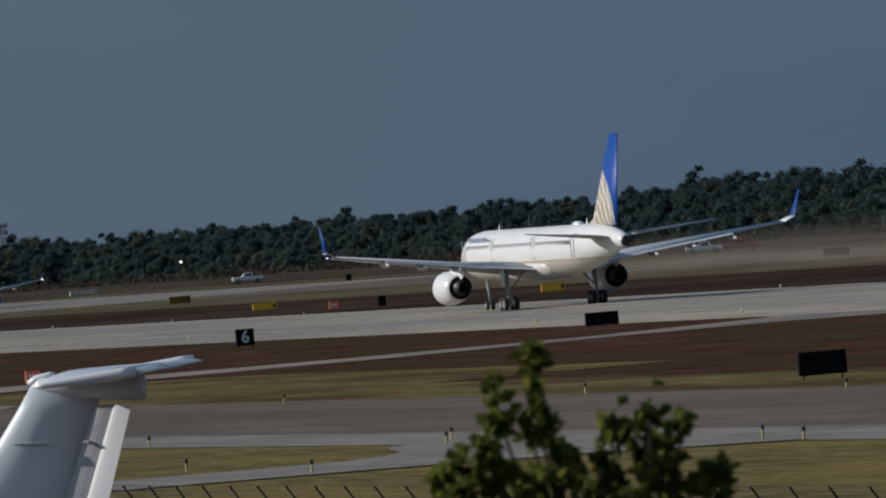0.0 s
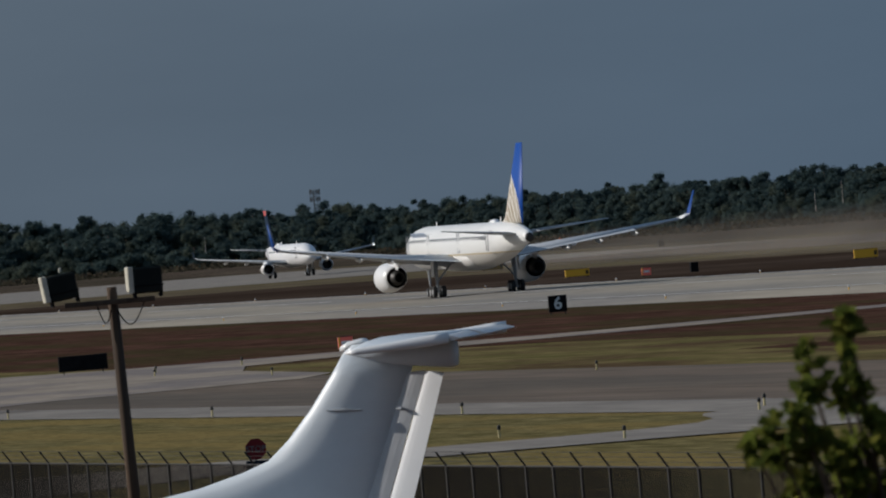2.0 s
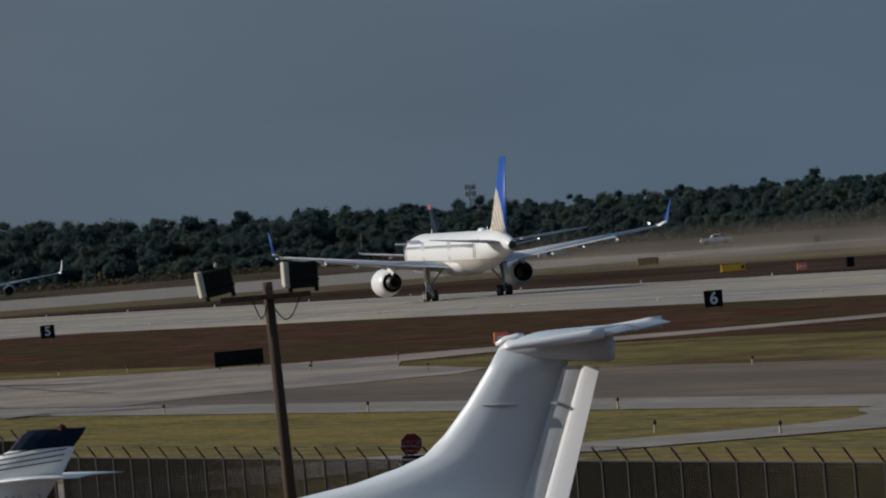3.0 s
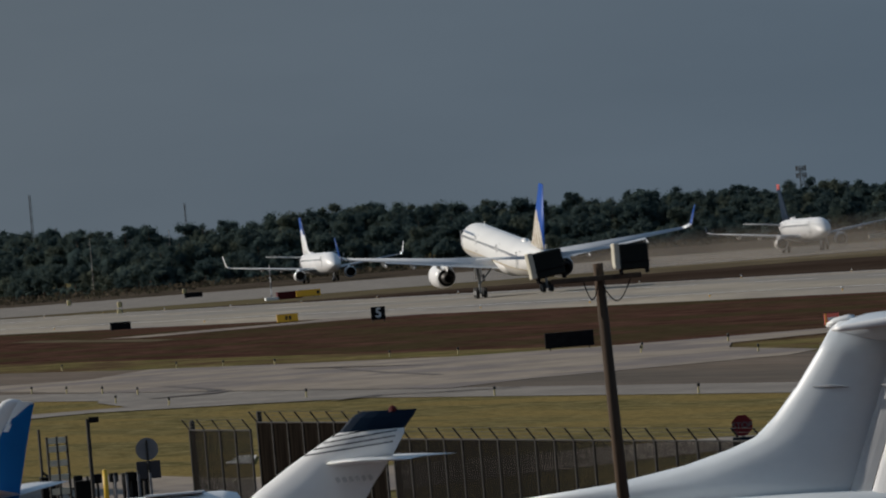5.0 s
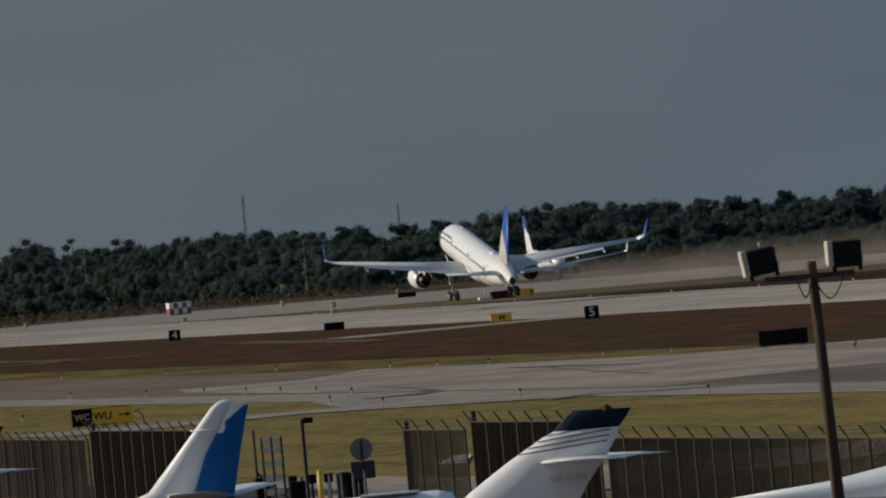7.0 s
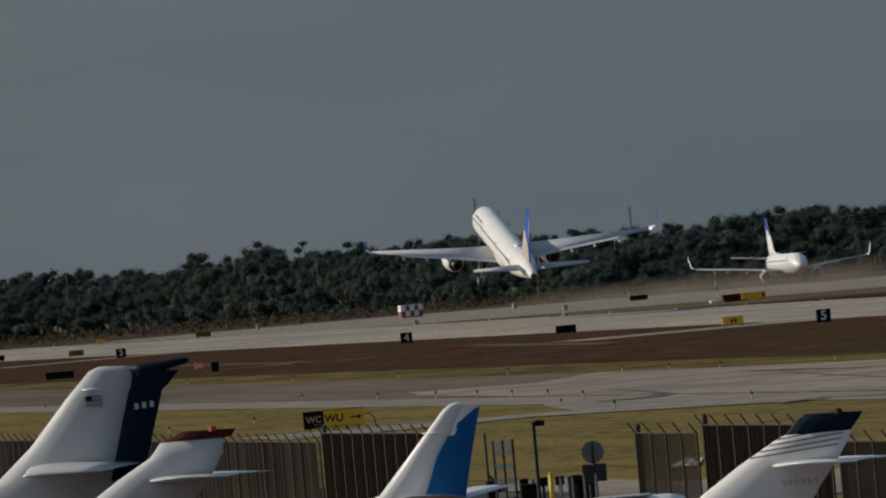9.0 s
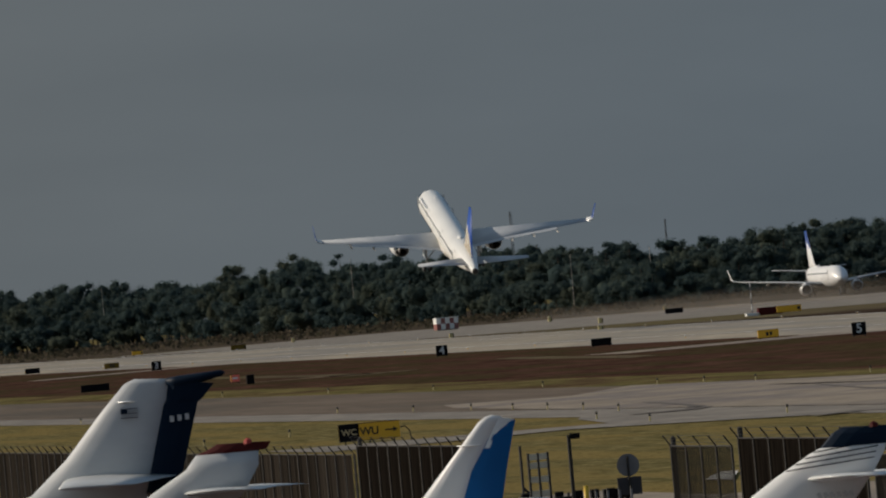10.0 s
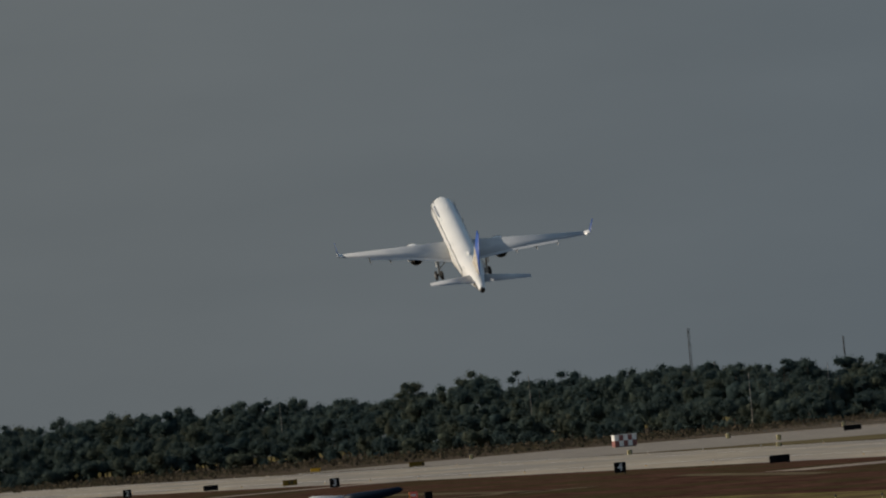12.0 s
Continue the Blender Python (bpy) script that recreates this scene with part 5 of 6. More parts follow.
def blue_rudder_jet():
    p = parked("parked_jet", 47.6, 350.8, 7.7, "white aircraft with a bright blue rudder parked behind the fence")
    jet_body(p, 10.5, 0.85, 1.6, 9.0)
    bm = bmesh.new()
    fin_skin(bm, [(4.6, 2.2), (3.0, 2.5), (1.87, 2.91), (0.88, 4.04), (0.05, 5.0), (-0.12, 5.12), (-0.3, 5.17)], [(1.0, 1.9), (0.85, 2.3), (0.72, 2.75), (0.16, 4.0), (-0.3, 4.75), (-0.45, 5.0), (-0.6, 5.1)],
             [0.5, 0.42, 0.36, 0.28, 0.2, 0.14, 0.06])
    f = part("fin", bm, "white", p, smooth=True)
    bm = bmesh.new()
    panel(bm, [((0, 0.86, 2.3), (0, -0.28, 2.4), (0.24, 0, 0)), ((0, 0.34, 3.75), (0, -0.6, 3.8), (0.2, 0, 0)), ((0, -0.22, 4.62), (0, -0.84, 4.75), (0.12, 0, 0)), ((0, -0.8, 4.98), (0, -0.92, 5.0), (0.05, 0, 0))])
    part("rudder", bm, "bright_blue", f, "bright blue rudder")
    bm = bmesh.new()
    panel(bm, [((0, -0.04, 4.32), (0, -0.46, 4.3), (0.15, 0, 0)), ((0, -0.5, 5.08), (0, -0.9, 5.02), (0.07, 0, 0))])
    part("rudder_horn", bm, "white", f)
    for side in (-1, 1):
        bm = bmesh.new()
        panel(bm, [((side * 0.1, 1.3, 2.62), (side * 0.1, -0.4, 2.66), (0, 0, 0.2)), ((side * 2.9, 0.5, 2.85), (side * 2.9, -0.75, 2.85), (0, 0, 0.08))])
        part("stabilizer", bm, "white", p, smooth=True)
    bm = hull([(0.65, 4.43, 0.01, 0.01), (0.35, 4.42, 0.24, 0.03), (-0.1, 4.42, 0.01, 0.01)], 8)
    part("fin_fairing", bm, "white", f)
    return p


def lengthen(p, k=1.06):
    """Draws the tail surfaces out along the jet's length."""
    done = set()
    for ob in p.children_recursive:
        if ob.name.split(".")[0] not in ("fuselage", "wing", "engine", "main_gear", "nose_gear", "wheel", "rim") and ob.data not in done:
            ob.data.transform(Matrix.Diagonal((1, k, 1, 1)))
            done.add(ob.data)


lengthen(t_tail_jet())
lengthen(low_tail_jet("parked_jet", 47.9, 291.1, 9.3, 4.77, "small white jet with a navy fin tip and thin stripes", "navy", 4.39, True))
lengthen(low_tail_jet("parked_jet", 36.2, 307.9, 6.7, 5.46, "pale grey jet with a dark red fin tip and red beacon", "dark_red", 5.28, False, "pale_grey"))
lengthen(mid_tail_jet())
lengthen(blue_rudder_jet())


# ---- light pole ----
def light_pole():
    p = thing("light_pole", pose(46.1, 253.8, 0, 0, 0, -10.3), "weathered wooden pole with two floodlights on a crossarm", "light pole")
    bm = bmesh.new()
    tube(bm, (0.2, 0, 0), (0.02, 0, 7.72), 0.135, 0.095, n=12)
    part("pole", bm, "wood", p, smooth=True)
    bm = bmesh.new()
    box(bm, -0.03, -0.16, 7.44, 1.72, 0.1, 0.1, 0.01)
    part("crossarm", bm, "bark", p)
    for x, tilt, lean in ((-0.88, 8, 12), (0.7, 0, 4)):
        bm = bmesh.new()
        box(bm, 0, 0, 0.3, 0.56, 0.34, 0.5, 0.03)
        h = part("floodlight", bm, "lamp_case", p, "boxy dark floodlight housing")
        h.matrix_basis = pose(x, -0.12, 7.5, 0, -tilt, 8)
        # cream plate paints the sunlight on the housing's left face
        bm = bmesh.new()
        box(bm, -0.33, 0.0, 0.32, 0.11, 0.36, 0.5, 0.015)
        part("lens_rim", bm, "lamp_side", h)
        bm = bmesh.new()
        box(bm, 0, 0, 0.2, 0.6, 0.37, 0.03, 0.01)
        part("seam", bm, "sign_black", h)
        for sx in (-0.25, 0.25):
            bm = bmesh.new()
            box(bm, sx, 0, 0.02, 0.04, 0.3, 0.1)
            part("bracket", bm, "sign_black", h)
    bm = bmesh.new()
    box(bm, -0.93, -0.1, 8.12, 0.06, 0.06, 0.1, 0.02)
    part("photocell", bm, "lamp_side", p)
    for x0, x1, sag in ((0.62, 0.1, 0.42), (-0.28, -0.02, 0.36)):
        bm = bmesh.new()
        pts = [(x0 + (x1 - x0) * i / 8, -0.2, 7.42 - sag * math.sin(math.pi * min(1, i / 8 * 0.9)) - 0.02) for i in range(9)]
        for a, b in zip(pts, pts[1:]):
            tube(bm, a, b, 0.012, n=5)
        part("cable", bm, "sign_black", p)
    return p


light_pole()


# ---- perimeter fence ----
FX = 65.7


def fence_run(y0, y1, h, fabric, label):
    f = thing("perimeter_fence", pose(FX, y0, 0), label, "fence", "perimeter fence")
    n = int(round((y1 - y0) / 3.05))
    post = arm = pane = None
    for i in range(n + 1):
        y = (y1 - y0) * i / n
        if post is None:
            bm = bmesh.new()
            tube(bm, (0, 0, 0), (0, 0, h + 0.03), 0.04, n=6)
            o = part("post", bm, "post", f)
            post = o.data
            bm = bmesh.new()
            tube(bm, (0, 0, h), (-0.26, -0.12, h + 0.36), 0.025, n=5)
            o2 = part("barb_arm", bm, "post", f)
            arm = o2.data
        else:
            for nm, d in (("post", post), ("barb_arm", arm)):
                o = new(nm, d)
                o.parent, o.location = f, (0, y, 0)
        if i < n and fabric:
            if pane is None:
                w = (y1 - y0) / n - 0.06
                bm = bmesh.new()
                box(bm, 0.02, w / 2 + 0.03, h / 2 + 0.02, 0.012, w, h - 0.04)
                o = part("fabric", bm, fabric, f)
                pane = o.data
            else:
                o = new("fabric", pane)
                o.parent, o.location = f, (0, y, 0)
    for k in range(3):
        bm = bmesh.new()
        tube(bm, (-0.08 - 0.09 * k, -0.06, h + 0.12 + 0.12 * k), (-0.08 - 0.09 * k, y1 - y0, h + 0.12 + 0.12 * k), 0.006, n=4)
        part("barbed_wire", bm, "post", f)
    bm = bmesh.new()
    tube(bm, (0, 0, h), (0, y1 - y0, h), 0.025, n=5)
    part("top_rail", bm, "post", f)
    return f


fence_run(200, 398, 2.5, "screen", "dark chain-link fence with leaning barbed wire arms")
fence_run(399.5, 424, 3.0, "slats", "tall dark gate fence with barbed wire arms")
fence_run(425.5, 438.5, 2.75, "screen", "tall chain-link gate leaf with barbed wire arms")
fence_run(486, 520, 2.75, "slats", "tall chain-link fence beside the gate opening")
slatted = fence_run(521, 660, 2.4, None, "brown slatted perimeter fence with barbed wire arms")
boards = []
for w in (0.44, 0.40, 0.36):
    bm = bmesh.new()
    box(bm, 0, w / 2, 1.2, 0.025, w, 2.36)
    boards.append(part("slat", bm, "board", slatted).data)
    slatted.children[-1].location = (0.03, len(boards) * 0.46 - 0.46, 0)
for i in range(3, 302):
    o = new("slat", boards[(i * 7 + i // 5) % 3])
    o.parent, o.location = slatted, (0.03 + 0.01 * (i % 2), i * 0.46, 0.0)
for y, h in ((398.6, 3.3), (424.8, 3.3), (439.2, 3.0), (485, 3.1), (520.6, 3.0)):
    g = thing("gate_post", pose(FX + 0.2, y, 0), "thick dark steel gate post", "post", "gate posts")
    bm = bmesh.new()
    tube(bm, (0, 0, 0), (0, 0, h), 0.09, n=8)
    part("shaft", bm, "post", g)
    bm = bmesh.new()
    tube(bm, (0, 0, h), (0, 0, h + 0.05), 0.1, 0.03, n=8)
    part("cap", bm, "post", g)

# stop sign at the drive
s = thing("stop_sign", pose(71.1, 371, 0, 0, 0, -10), "red octagonal stop sign above a small dark board", "sign")
bm = bmesh.new()
tube(bm, (0, 0.03, 0), (0, 0.03, 2.6), 0.035, n=6)
part("pole", bm, "post", s)
bm = bmesh.new()
rings(bm, [[(0.305 * math.cos(a) / 0.98, yy, 2.43 + 0.305 * math.sin(a) / 0.98) for a in [radians(22.5 + 45 * i) for i in range(8)]] for yy in (-0.012, 0.0)])
p = part("plate", bm, "stop_red", s)
bm = lettering("STOP", 0.24, 0.004)
bmesh.ops.translate(bm, vec=(0, -0.018, 2.43), verts=bm.verts)
# letters take a dull grey for the same shade
part("lettering", bm, "plate", p)
bm = bmesh.new()
box(bm, 0.06, 0, 1.93, 0.72, 0.03, 0.36, 0.01)
part("board", bm, "navy", s, "dark blue board")

# gate controls: bollard, card readers, camera post, sign backs
b = thing("bollard", pose(67.3, 470, 0), "yellow painted steel bollard", "bollard")
bm = bmesh.new()
tube(bm, (0, 0, 0), (0, 0, 1.15), 0.09, n=10)
part("shaft", bm, "yellow", b, smooth=True)
bm = bmesh.new()
rings(bm, [[(r * math.cos(a), r * math.sin(a), z) for a in [2 * math.pi * i / 10 for i in range(10)]] for z, r in ((1.15, 0.09), (1.2, 0.07), (1.22, 0.02))])
part("cap", bm, "yellow", b, smooth=True)
c = thing("camera_post", pose(67.2, 472.5, 0), "slim dark post with a box camera", "post")
bm = bmesh.new()
tube(bm, (0, 0, 0), (0, 0, 3.0), 0.07, n=8)
part("shaft", bm, "post", c)
bm = bmesh.new()
box(bm, 0.22, 0, 2.95, 0.34, 0.2, 0.2, 0.02)
part("camera_box", bm, "sign_black", c)
c = thing("gate_operator", pose(66.4, 475, 0), "upright steel gate frame with pale panels", "gate frame")
for x in (-0.35, 0.0, 0.35):
    bm = bmesh.new()
    tube(bm, (x, 0, 0), (x, 0, 2.45), 0.05, n=6)
    part("upright", bm, "post", c)
for z in (0.5, 1.0, 1.5, 2.0, 2.3):
    bm = bmesh.new()
    box(bm, 0, 0, z, 0.66, 0.06, 0.22, 0.01)
    part("rung", bm, "lamp_side", c)
for i, x in enumerate((66.9, 67.5, 68.0, 68.5, 68.9)):
    k = thing("card_reader", pose(x, 474 - i * 0.6, 0), "short dark card reader pedestal", "pedestal", "gate pedestals")
    bm = bmesh.new()
    tube(bm, (0, 0, 0), (0, 0, 0.75), 0.05, n=6)
    part("stand", bm, "post", k)
    bm = bmesh.new()
    box(bm, 0, 0, 0.86, 0.3, 0.25, 0.32, 0.03)
    part("housing", bm, "sign_black", k)
s = thing("road_sign", pose(69.0, 471, 0, 0, 0, -8), "grey backs of a round and a square road sign", "sign")
bm = bmesh.new()
tube(bm, (0, -0.04, 0), (0, -0.04, 2.1), 0.04, n=6)
part("pole", bm, "post", s)
bm = bmesh.new()
rings(bm, [[(0.4 * math.cos(a), yy, 1.78 + 0.4 * math.sin(a)) for a in [2 * math.pi * i / 20 for i in range(20)]] for yy in (0.0, 0.02)])
part("round_plate", bm, "plate", s)
bm = bmesh.new()
box(bm, 0, 0, 1.05, 0.85, 0.03, 0.62, 0.01)
part("square_plate", bm, "plate_dark", s)


v = thing("parked_van", pose(53.8, 365.5, 0, 0, 0, 78), "white van with a rounded roof parked behind the fence", "van")
part("body", hull([(2.3, 1.1, 0.7, 0.6), (2.0, 1.14, 0.95, 0.82), (0.9, 1.16, 1.0, 0.87), (-1.7, 1.16, 1.0, 0.87), (-2.1, 1.14, 0.9, 0.8), (-2.2, 1.1, 0.7, 0.65)], 24), "white", v, smooth=True)
for dx, dy in ((-0.85, 1.4), (0.85, 1.4), (-0.85, -1.4), (0.85, -1.4)):
    wheel("wheel", v, dx, dy, 0.34, 0.34, 0.22)
bm = bmesh.new()
box(bm, 0, -0.4, 2.04, 1.1, 1.6, 0.06, 0.02)
part("roof_rack", bm, "grey_white", v)
for dx in (-0.97, 0.97):
    bm = bmesh.new()
    box(bm, dx, 1.0, 1.38, 0.06, 0.9, 0.42, 0.02)
    part("side_window", bm, "truck_glass", v)

for x, y, h, w in ((66.1, 476, 1.0, 0.5), (68.7, 472.4, 0.95, 0.9), (67.0, 473.6, 0.8, 0.6)):
    g = thing("gate_cabinet", pose(x, y, 0), "dark steel gate control cabinet", "cabinet", "gate cabinets")
    bm = bmesh.new()
    box(bm, 0, 0, h / 2, w, 0.4, h, 0.02)
    part("case", bm, "sign_black", g)
    bm = bmesh.new()
    box(bm, 0, 0, h + 0.02, w + 0.06, 0.46, 0.04, 0.01)
    part("lid", bm, "post", g)
for i in range(4):
    g = thing("guard_post", pose(67.75 + 0.42 * i, 470.8, 0), "slim grey guard post beside the drive", "post", "guard posts")
    bm = bmesh.new()
    tube(bm, (0, 0, 0), (0, 0, 0.95), 0.045, n=8)
    part("shaft", bm, "plate", g)
    bm = bmesh.new()
    tube(bm, (0, 0, 0.95), (0, 0, 1.05), 0.05, 0.04, n=8)
    part("cap", bm, "letter_black", g)
g = thing("swing_barrier", pose(66.2, 478, 0), "dark steel barrier with slanting struts", "barrier")
for a, b in (((0, 0, 0), (0, 0, 2.7)), ((0, 0, 1.2), (1.1, 0, 0.1)), ((0.5, 0, 0), (0.5, 0, 1.0)), ((0, 0, 0.5), (1.6, 0, 0.5)), ((1.6, 0, 0), (1.6, 0, 0.9))):
    bm = bmesh.new()
    tube(bm, a, b, 0.05, n=6)
    part("strut", bm, "post", g)
g = thing("rolled_barrier", pose(66.0, 500, 0), "pale barrier boards leaning at the fence", "barrier")
for x, c in ((0.2, "grey"), (0.5, "lamp_side")):
    bm = bmesh.new()
    box(bm, x, -0.3, 0.96, 0.16, 0.08, 1.92, 0.02)
    part("board", bm, c, g)


# ---- leafy tree top before the camera ----
def near_tree():
    t = thing("broadleaf_tree", pose(14.14, 58.3, -0.02), "young leafy tree with a ragged green crown", "tree")
    rng = random.Random(11)
    bm = bmesh.new()
    tube(bm, (0, 0, 0), (0.05, 0.05, 3.2), 0.13, 0.09, n=8)
    tube(bm, (0.05, 0.05, 3.2), (0.0, 0.0, 7.0), 0.09, 0.02, n=7)
    part("trunk", bm, "bark", t)
    twigs = []
    shoots = [(-0.25, 8.03), (-0.29, 7.9), (-0.46, 7.92), (-0.32, 7.74), (-0.2, 7.7), (0.2, 7.74), (0.1, 7.68), (0.3, 7.7), (0.38, 7.6), (0.22, 7.62), (-0.6, 7.66), (-0.72, 7.62), (-0.78, 7.52), (-0.5, 7.6), (-0.1, 7.58), (0.02, 7.55), (-0.62, 7.46), (-0.42, 7.44), (-0.18, 7.42), (0.08, 7.46), (0.26, 7.42), (0.42, 7.46), (0.5, 7.36), (-0.3, 7.36), (0.16, 7.34), (-0.55, 7.34)]
    for x, z in shoots:
        twigs.append(((x * 0.3, rng.uniform(-0.2, 0.2), 6.3), (x, rng.uniform(-0.35, 0.35), z)))
    for i in range(60):
        a = rng.uniform(0, 6.28)
        z = rng.uniform(3.6, 6.6)
        r = 1.5 * math.sin(math.pi * min(1, (z - 2.8) / 5.2)) * rng.uniform(0.6, 1.0)
        twigs.append(((0.03, 0.02, z - 0.5), (r * math.cos(a), r * math.sin(a), z + 0.3)))
    for a, b in twigs:
        bm = bmesh.new()
        tube(bm, a, b, 0.022, 0.006, n=4)
        part("branch", bm, "bark", t)
    verts, faces = [], []
    for a, b in twigs:
        a, b = Vector(a), Vector(b)
        knots = [(rng.uniform(0.25, 1.0), Vector((rng.gauss(0, 0.07), rng.gauss(0, 0.1), rng.gauss(0, 0.05)))) for k in range(3)] + [(1.0, Vector())]
        for i in range(88):
            s, shift = knots[i % 4]
            c = a.lerp(b, s) + shift * (1.5 - 0.9 * s) + Vector((rng.gauss(0, 0.036), rng.gauss(0, 0.045), rng.gauss(0, 0.042))) * (1.35 - 0.6 * s)
            d = Vector((rng.gauss(0, 1), rng.gauss(0, 1), rng.gauss(0, 0.8))).normalized()
            u = d.orthogonal().normalized() * rng.uniform(0.026, 0.04)
            d *= rng.uniform(0.036, 0.056)
            k = len(verts)
            n = d.cross(u).normalized() * 0.008
            verts.extend([c - d, c + u + n, c + d, c - u + n])
            faces.extend([(k, k + 1, k + 2), (k, k + 2, k + 3)])
    me = bpy.data.meshes.new("crown")
    me.from_pydata([tuple(v) for v in verts], [], faces)
    me.materials.append(M["leaf"])
    o = new("crown", me)
    o.parent = t
    return t


near_tree()


# ---- far vehicles and equipment ----
def pickup(x, y, turn, paint, label):
    v = thing("pickup_truck", pose(x, y, 0.05, 0, 0, turn), label, "truck", "airfield vehicles")
    bm = bmesh.new()
    box(bm, 0, 0, 0.8, 1.9, 5.2, 0.6, 0.08)
    body = part("body", bm, paint, v)
    bm = bmesh.new()
    rings(bm, [[(-0.9, 1.1, 1.1), (0.9, 1.1, 1.1), (0.9, -0.9, 1.1), (-0.9, -0.9, 1.1)], [(-0.75, 0.5, 1.75), (0.75, 0.5, 1.75), (0.75, -0.7, 1.75), (-0.75, -0.7, 1.75)]])
    part("cab", bm, paint, v)
    for side in (-1, 1):
        bm = bmesh.new()
        box(bm, side * 0.84, -0.1, 1.42, 0.04, 1.1, 0.4, turn=Matrix.Rotation(radians(side * -12), 3, "Y"))
        part("window", bm, "truck_glass", v)
    for x0, y0 in ((-0.85, 1.6), (0.85, 1.6), (-0.85, -1.6), (0.85, -1.6)):
        wheel("wheel", v, x0, y0, 0.38, 0.38, 0.25)
    bm = bmesh.new()
    box(bm, 0, -0.1, 1.82, 1.1, 0.25, 0.12, 0.03)
    part("light_bar", bm, "orange", v)
    return v


pickup(478, 2210, 82, "white", "white pickup truck with an amber light bar")
pickup(464, 1842, 70, "white", "white service truck on the far field")
pickup(469, 1841, 75, "red", "red service truck on the far field")
s = thing("equipment_shelter", pose(336.8, 2517, 0.02, 0, 0, 8), "red and white chequered equipment shelter", "shelter")
for i in range(5):
    for j in range(2):
        bm = bmesh.new()
        box(bm, (i - 2) * 0.85, 0, 0.75 + j * 1.05, 0.85, 2.2, 1.05)
        part("chequer_panel", bm, "sign_white" if (i + j) % 2 else "faded_red", s)
bm = bmesh.new()
box(bm, 0, 0, 2.35, 4.4, 2.35, 0.12, 0.03)
part("roof", bm, "sign_white", s)
bm = bmesh.new()
box(bm, 0, 0, 0.11, 4.0, 2.0, 0.22)
part("plinth", bm, "slab", s)
s = thing("glide_mast", pose(307, 1957, 0.02), "thin grey banded antenna mast with a hut", "mast")
for i in range(6):
    bm = bmesh.new()
    tube(bm, (0, 0, i * 0.85), (0, 0, (i + 1) * 0.85), 0.09, n=6)
    part("mast_section", bm, "grey_white" if i % 2 else "plate", s)
bm = bmesh.new()
box(bm, 2.6, 0, 0.55, 3.6, 1.6, 1.1, 0.04)
part("hut", bm, "dark_red", s)
bm = bmesh.new()
box(bm, 0, 0, 0.2, 2.0, 1.6, 0.4, 0.03)
part("base", bm, "sign_white", s)
for x, y, h in ((558.1, 2641.7, 3.4), (580, 2637, 4.0), (578.6, 2637.3, 3.0)):
    s = thing("field_light", pose(x, y, 0), "bright white lamp on a thin post below the woods", "lamp", "field lamps")
    bm = bmesh.new()
    tube(bm, (0, 0, 0), (0, 0, h), 0.06, n=6)
    part("post", bm, "post", s)
    bm = bmesh.new()
    bmesh.ops.create_icosphere(bm, subdivisions=2, radius=0.26, matrix=Matrix.Translation((0, 0, h + 0.3)))
    part("lamp", bm, "field_light", s, smooth=True)
for i in range(5):
    s = thing("field_crate", pose(470 + i * 1.6, 2318 + i * 3, 0.02), "pale small field equipment box", "box", "field boxes")
    bm = bmesh.new()
    box(bm, 0, 0, 0.4, 1.0, 0.8, 0.8, 0.06)
    part("case", bm, "lamp_side", s)
    bm = bmesh.new()
    box(bm, 0, 0, 0.83, 1.06, 0.86, 0.06, 0.02)
    part("lid", bm, "grey_white", s)


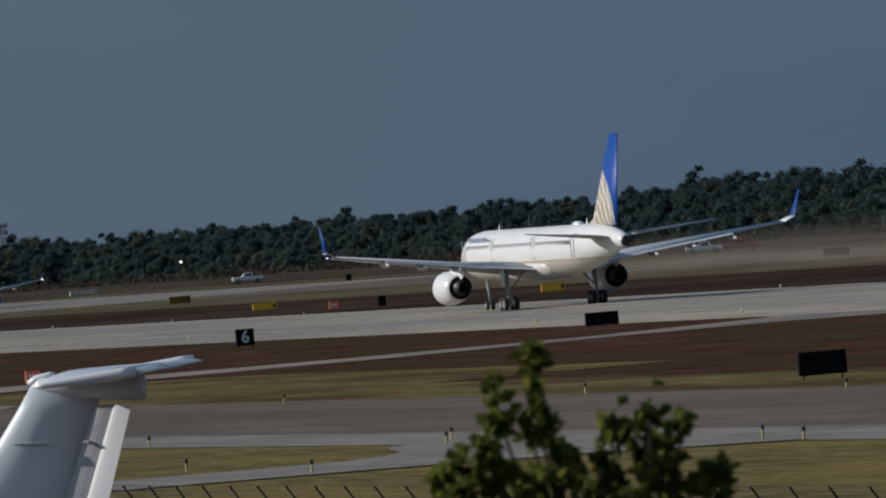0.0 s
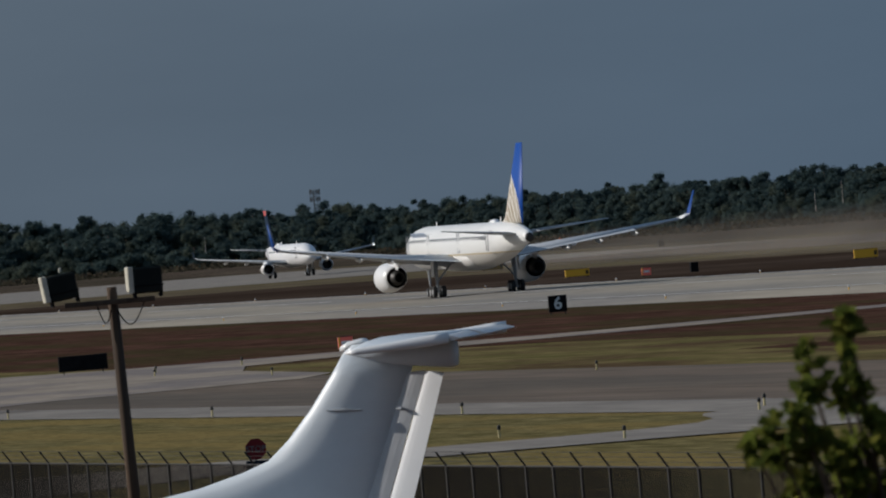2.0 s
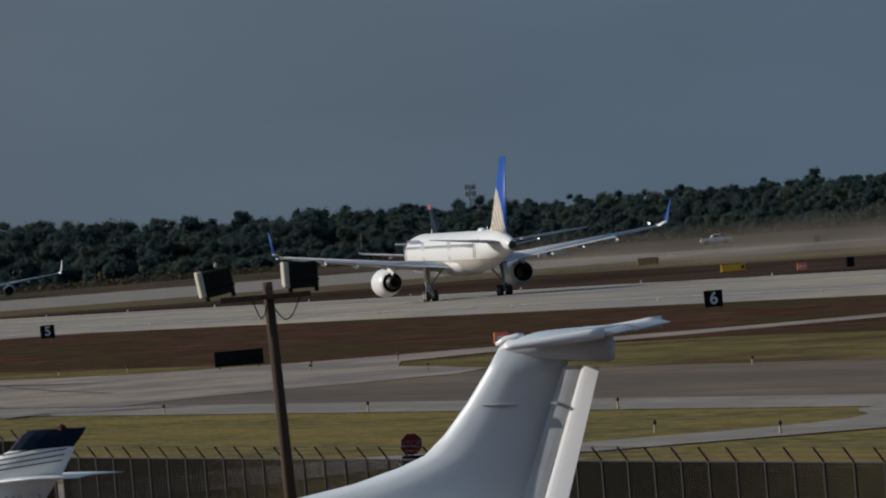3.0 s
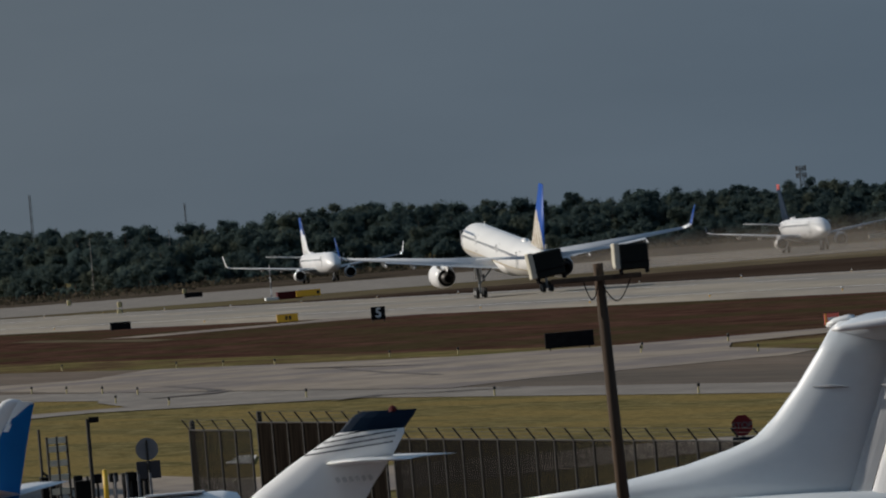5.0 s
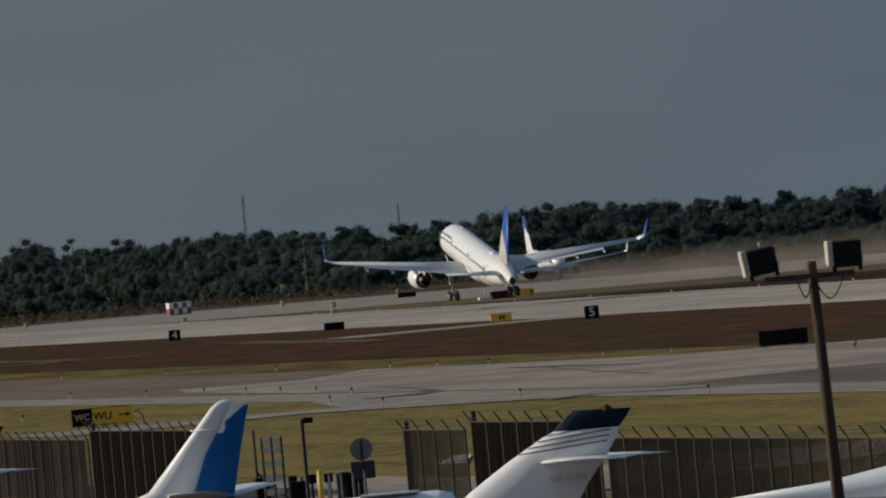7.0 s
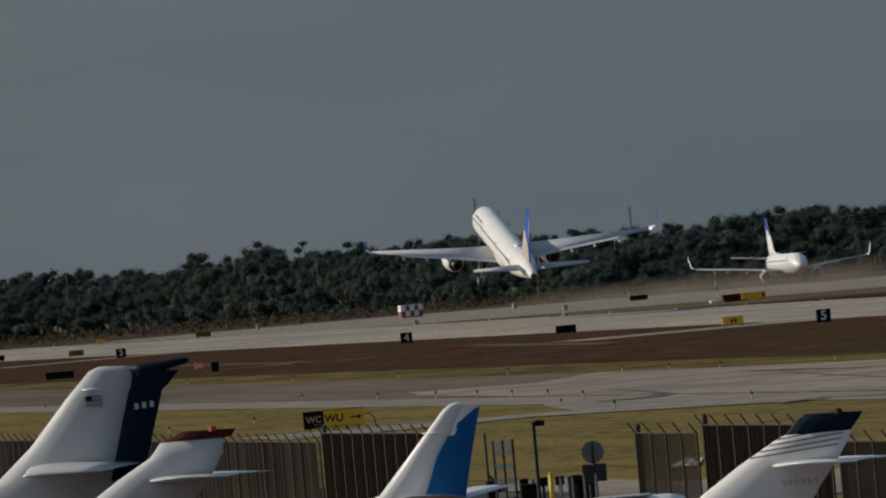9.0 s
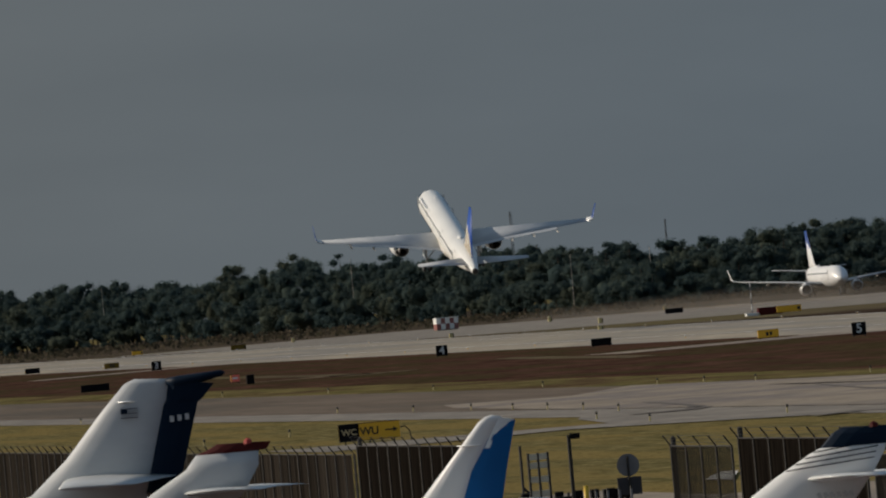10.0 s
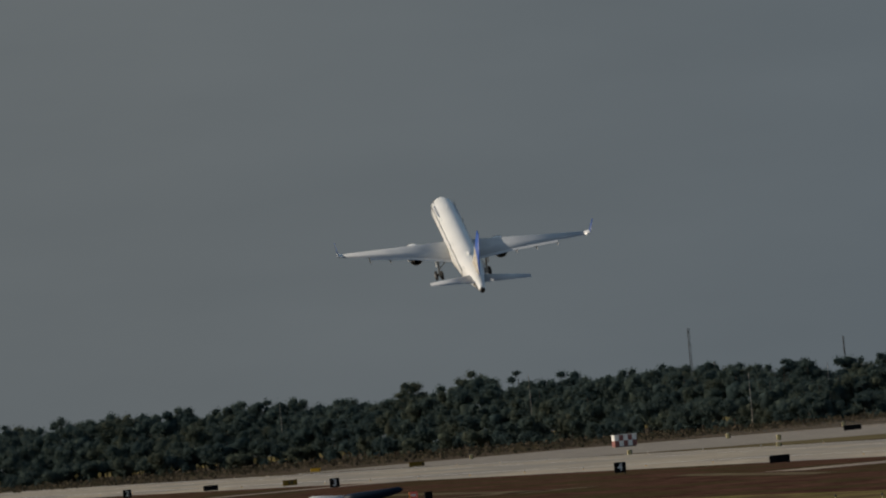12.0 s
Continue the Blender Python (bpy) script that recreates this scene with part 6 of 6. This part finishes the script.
# ---- dust blown up behind the departing airliner ----
def dust_material():
    m = bpy.data.materials.new("thin tan dust")
    m.use_nodes = True
    n, k = m.node_tree.nodes, m.node_tree.links
    b = n["Principled BSDF"]
    b.inputs["Base Color"].default_value = (0.31, 0.275, 0.235, 1)
    b.inputs["Roughness"].default_value, b.inputs["Specular IOR Level"].default_value = 1.0, 0.0
    tc, sp = n.new("ShaderNodeTexCoord"), n.new("ShaderNodeSeparateXYZ")
    k.new(tc.outputs["Object"], sp.inputs[0])

    def calc(op, a, c):
        q = n.new("ShaderNodeMath")
        q.operation, q.use_clamp = op, op == "SUBTRACT"
        for i, v in enumerate((a, c)):
            if isinstance(v, (int, float)):
                q.inputs[i].default_value = v
            else:
                k.new(v, q.inputs[i])
        return q.outputs[0]
    a = n.new("ShaderNodeMath")
    a.operation = "SUBTRACT"
    k.new(sp.outputs["X"], a.inputs[0])
    k.new(sp.outputs["Y"], a.inputs[1])
    side = calc("MULTIPLY", calc("MULTIPLY", a.outputs[0], a.outputs[0]), 0.5)
    up = calc("MULTIPLY", sp.outputs["Z"], sp.outputs["Z"])
    fade = calc("SUBTRACT", 1.0, calc("ADD", side, up))
    ns = n.new("ShaderNodeTexNoise")
    ns.inputs["Scale"].default_value, ns.inputs["Detail"].default_value = 1.6, 3
    k.new(tc.outputs["Object"], ns.inputs["Vector"])
    thin = calc("MULTIPLY", calc("MULTIPLY", fade, ns.outputs["Fac"]), 0.44)
    k.new(thin, b.inputs["Alpha"])
    # fine dust scatters the light on to its far side
    thru, clear = n.new("ShaderNodeBsdfTranslucent"), n.new("ShaderNodeBsdfTransparent")
    veil, both = n.new("ShaderNodeMixShader"), n.new("ShaderNodeMixShader")
    thru.inputs["Color"].default_value = (0.31, 0.275, 0.235, 1)
    k.new(thin, veil.inputs[0])
    k.new(clear.outputs[0], veil.inputs[1])
    k.new(thru.outputs[0], veil.inputs[2])
    both.inputs[0].default_value = 0.5
    k.new(b.outputs[0], both.inputs[1])
    k.new(veil.outputs[0], both.inputs[2])
    k.new(both.outputs[0], n["Material Output"].inputs["Surface"])
    return m


M["dust"] = dust_material()
plume = thing("dust_plume", pose(368, 1475, 0.3), "thin tan dust blown low over the dry field", "dust cloud")
puffs = random.Random(3)
for i in range(4):
    bm = bmesh.new()
    bmesh.ops.create_icosphere(bm, subdivisions=4, radius=1.0)
    for v in bm.verts:
        v.co *= 1 + 0.16 * noise.noise(v.co * 1.7 + Vector((i * 7, 0, 0)))
    o = part("puff", bm, "dust", plume, smooth=True)
    o.matrix_basis = Matrix.LocRotScale((4 + i * 2.5 + puffs.uniform(-2, 2), -i * 80.0, 0), None, (16 + i * 2, 80 + i * 5, 4.4 + i * 0.5))
    o.visible_shadow = False

# ---- movement ----
def motions():
    # seconds, x, y, z, pitch, roll, yaw of the departing airliner
    rows = [(0, 255.0, 1063.5, 0.46, 0.1, 0.3, 0), (0.5, 255.0, 1100.3, 0.46, 0.1, 0.3, 0), (1, 254.9, 1137.6, 0.46, 0.1, 0.3, -0.3), (1.5, 254.6, 1175.4, 0.46, 0.1, 0.3, -0.5),
            (2, 254.4, 1213.6, 0.46, 0.1, 0.25, -0.7), (2.5, 254.3, 1252.4, 0.46, 0.1, 0.2, -0.8), (3, 254.3, 1291.5, 0.46, 0.2, 0.1, -0.9), (4, 254.0, 1369.5, 0.5, 1.6, -0.3, -1.0),
            (5, 253.7, 1448.2, 0.6, 4.2, -0.4, -1.1), (5.5, 253.3, 1487.7, 0.75, 4.9, 0.1, -1.3), (6, 252.9, 1527.6, 0.95, 5.3, 0.5, -1.4), (6.5, 252.5, 1567.9, 1.3, 6.1, 0.7, -1.3),
            (7.5, 251.8, 1649.5, 2.4, 7.6, 0.6, -1.25), (8.5, 251.2, 1733.0, 4.4, 9.1, 0.35, -1.25), (9, 251.2, 1775.8, 6.1, 9.9, 0.1, -1.3), (9.5, 251.1, 1819.0, 8.05, 11.3, 0.15, -1.3),
            (10, 251.0, 1862.8, 10.75, 12.4, 0.25, -1.3), (10.5, 250.9, 1907.1, 14.4, 13.1, 0.35, -1.35), (11, 251.0, 1951.9, 18.9, 14.1, 0.25, -1.3), (11.5, 250.9, 1997.2, 23.9, 15.2, -0.05, -1.2), (12, 251.1, 2043.0, 29.6, 16.2, -0.4, -1.2)]
    walk(jet, [(t, pose(x, y, z, p, r, w)) for t, x, y, z, p, r, w in rows])
    for ob in jet.children:
        if ob.name.split(".")[0] == "wing":
            x, y, z = ob.location
            s = -1 if x < 0 else 1
            walk(ob, [(t, pose(x, y, z, 0, -s * a, 0)) for t, a in ((0, 0.3), (3, 0.6), (5, 1.4), (6.5, 2.3), (8.5, 2.6), (10, 2.2), (12, 2.2))])
    walk(plume, [(t, pose(368, 1.42 * (y - 25), 0.3)) for t, x, y, z, p, r, w in rows if t <= 7.5] + [(8.5, pose(369, 2470, -0.3)), (9.5, pose(370, 2550, -1.2)), (10.5, pose(371, 2620, -2.4)), (12, pose(372, 2660, -3.4))])
    walk(taxi_small, [(0, pose(400.7, 2064, 0.05, 0, 0, 180)), (1.5, pose(400.7, 2053, 0.05, 0, 0, 180)), (5, pose(400.7, 2027.5, 0.05, 0, 0, 180)), (12, pose(400.7, 1976, 0.05, 0, 0, 180))])
    walk(taxi_mid, [(0, pose(408, 2570, 0.05, 0, 0, 180)), (5, pose(408, 2539, 0.05, 0, 0, 180)), (9, pose(408, 2514, 0.05, 0, 0, 180)), (12, pose(408, 2498, 0.05, 0, 0, 180))])


motions()
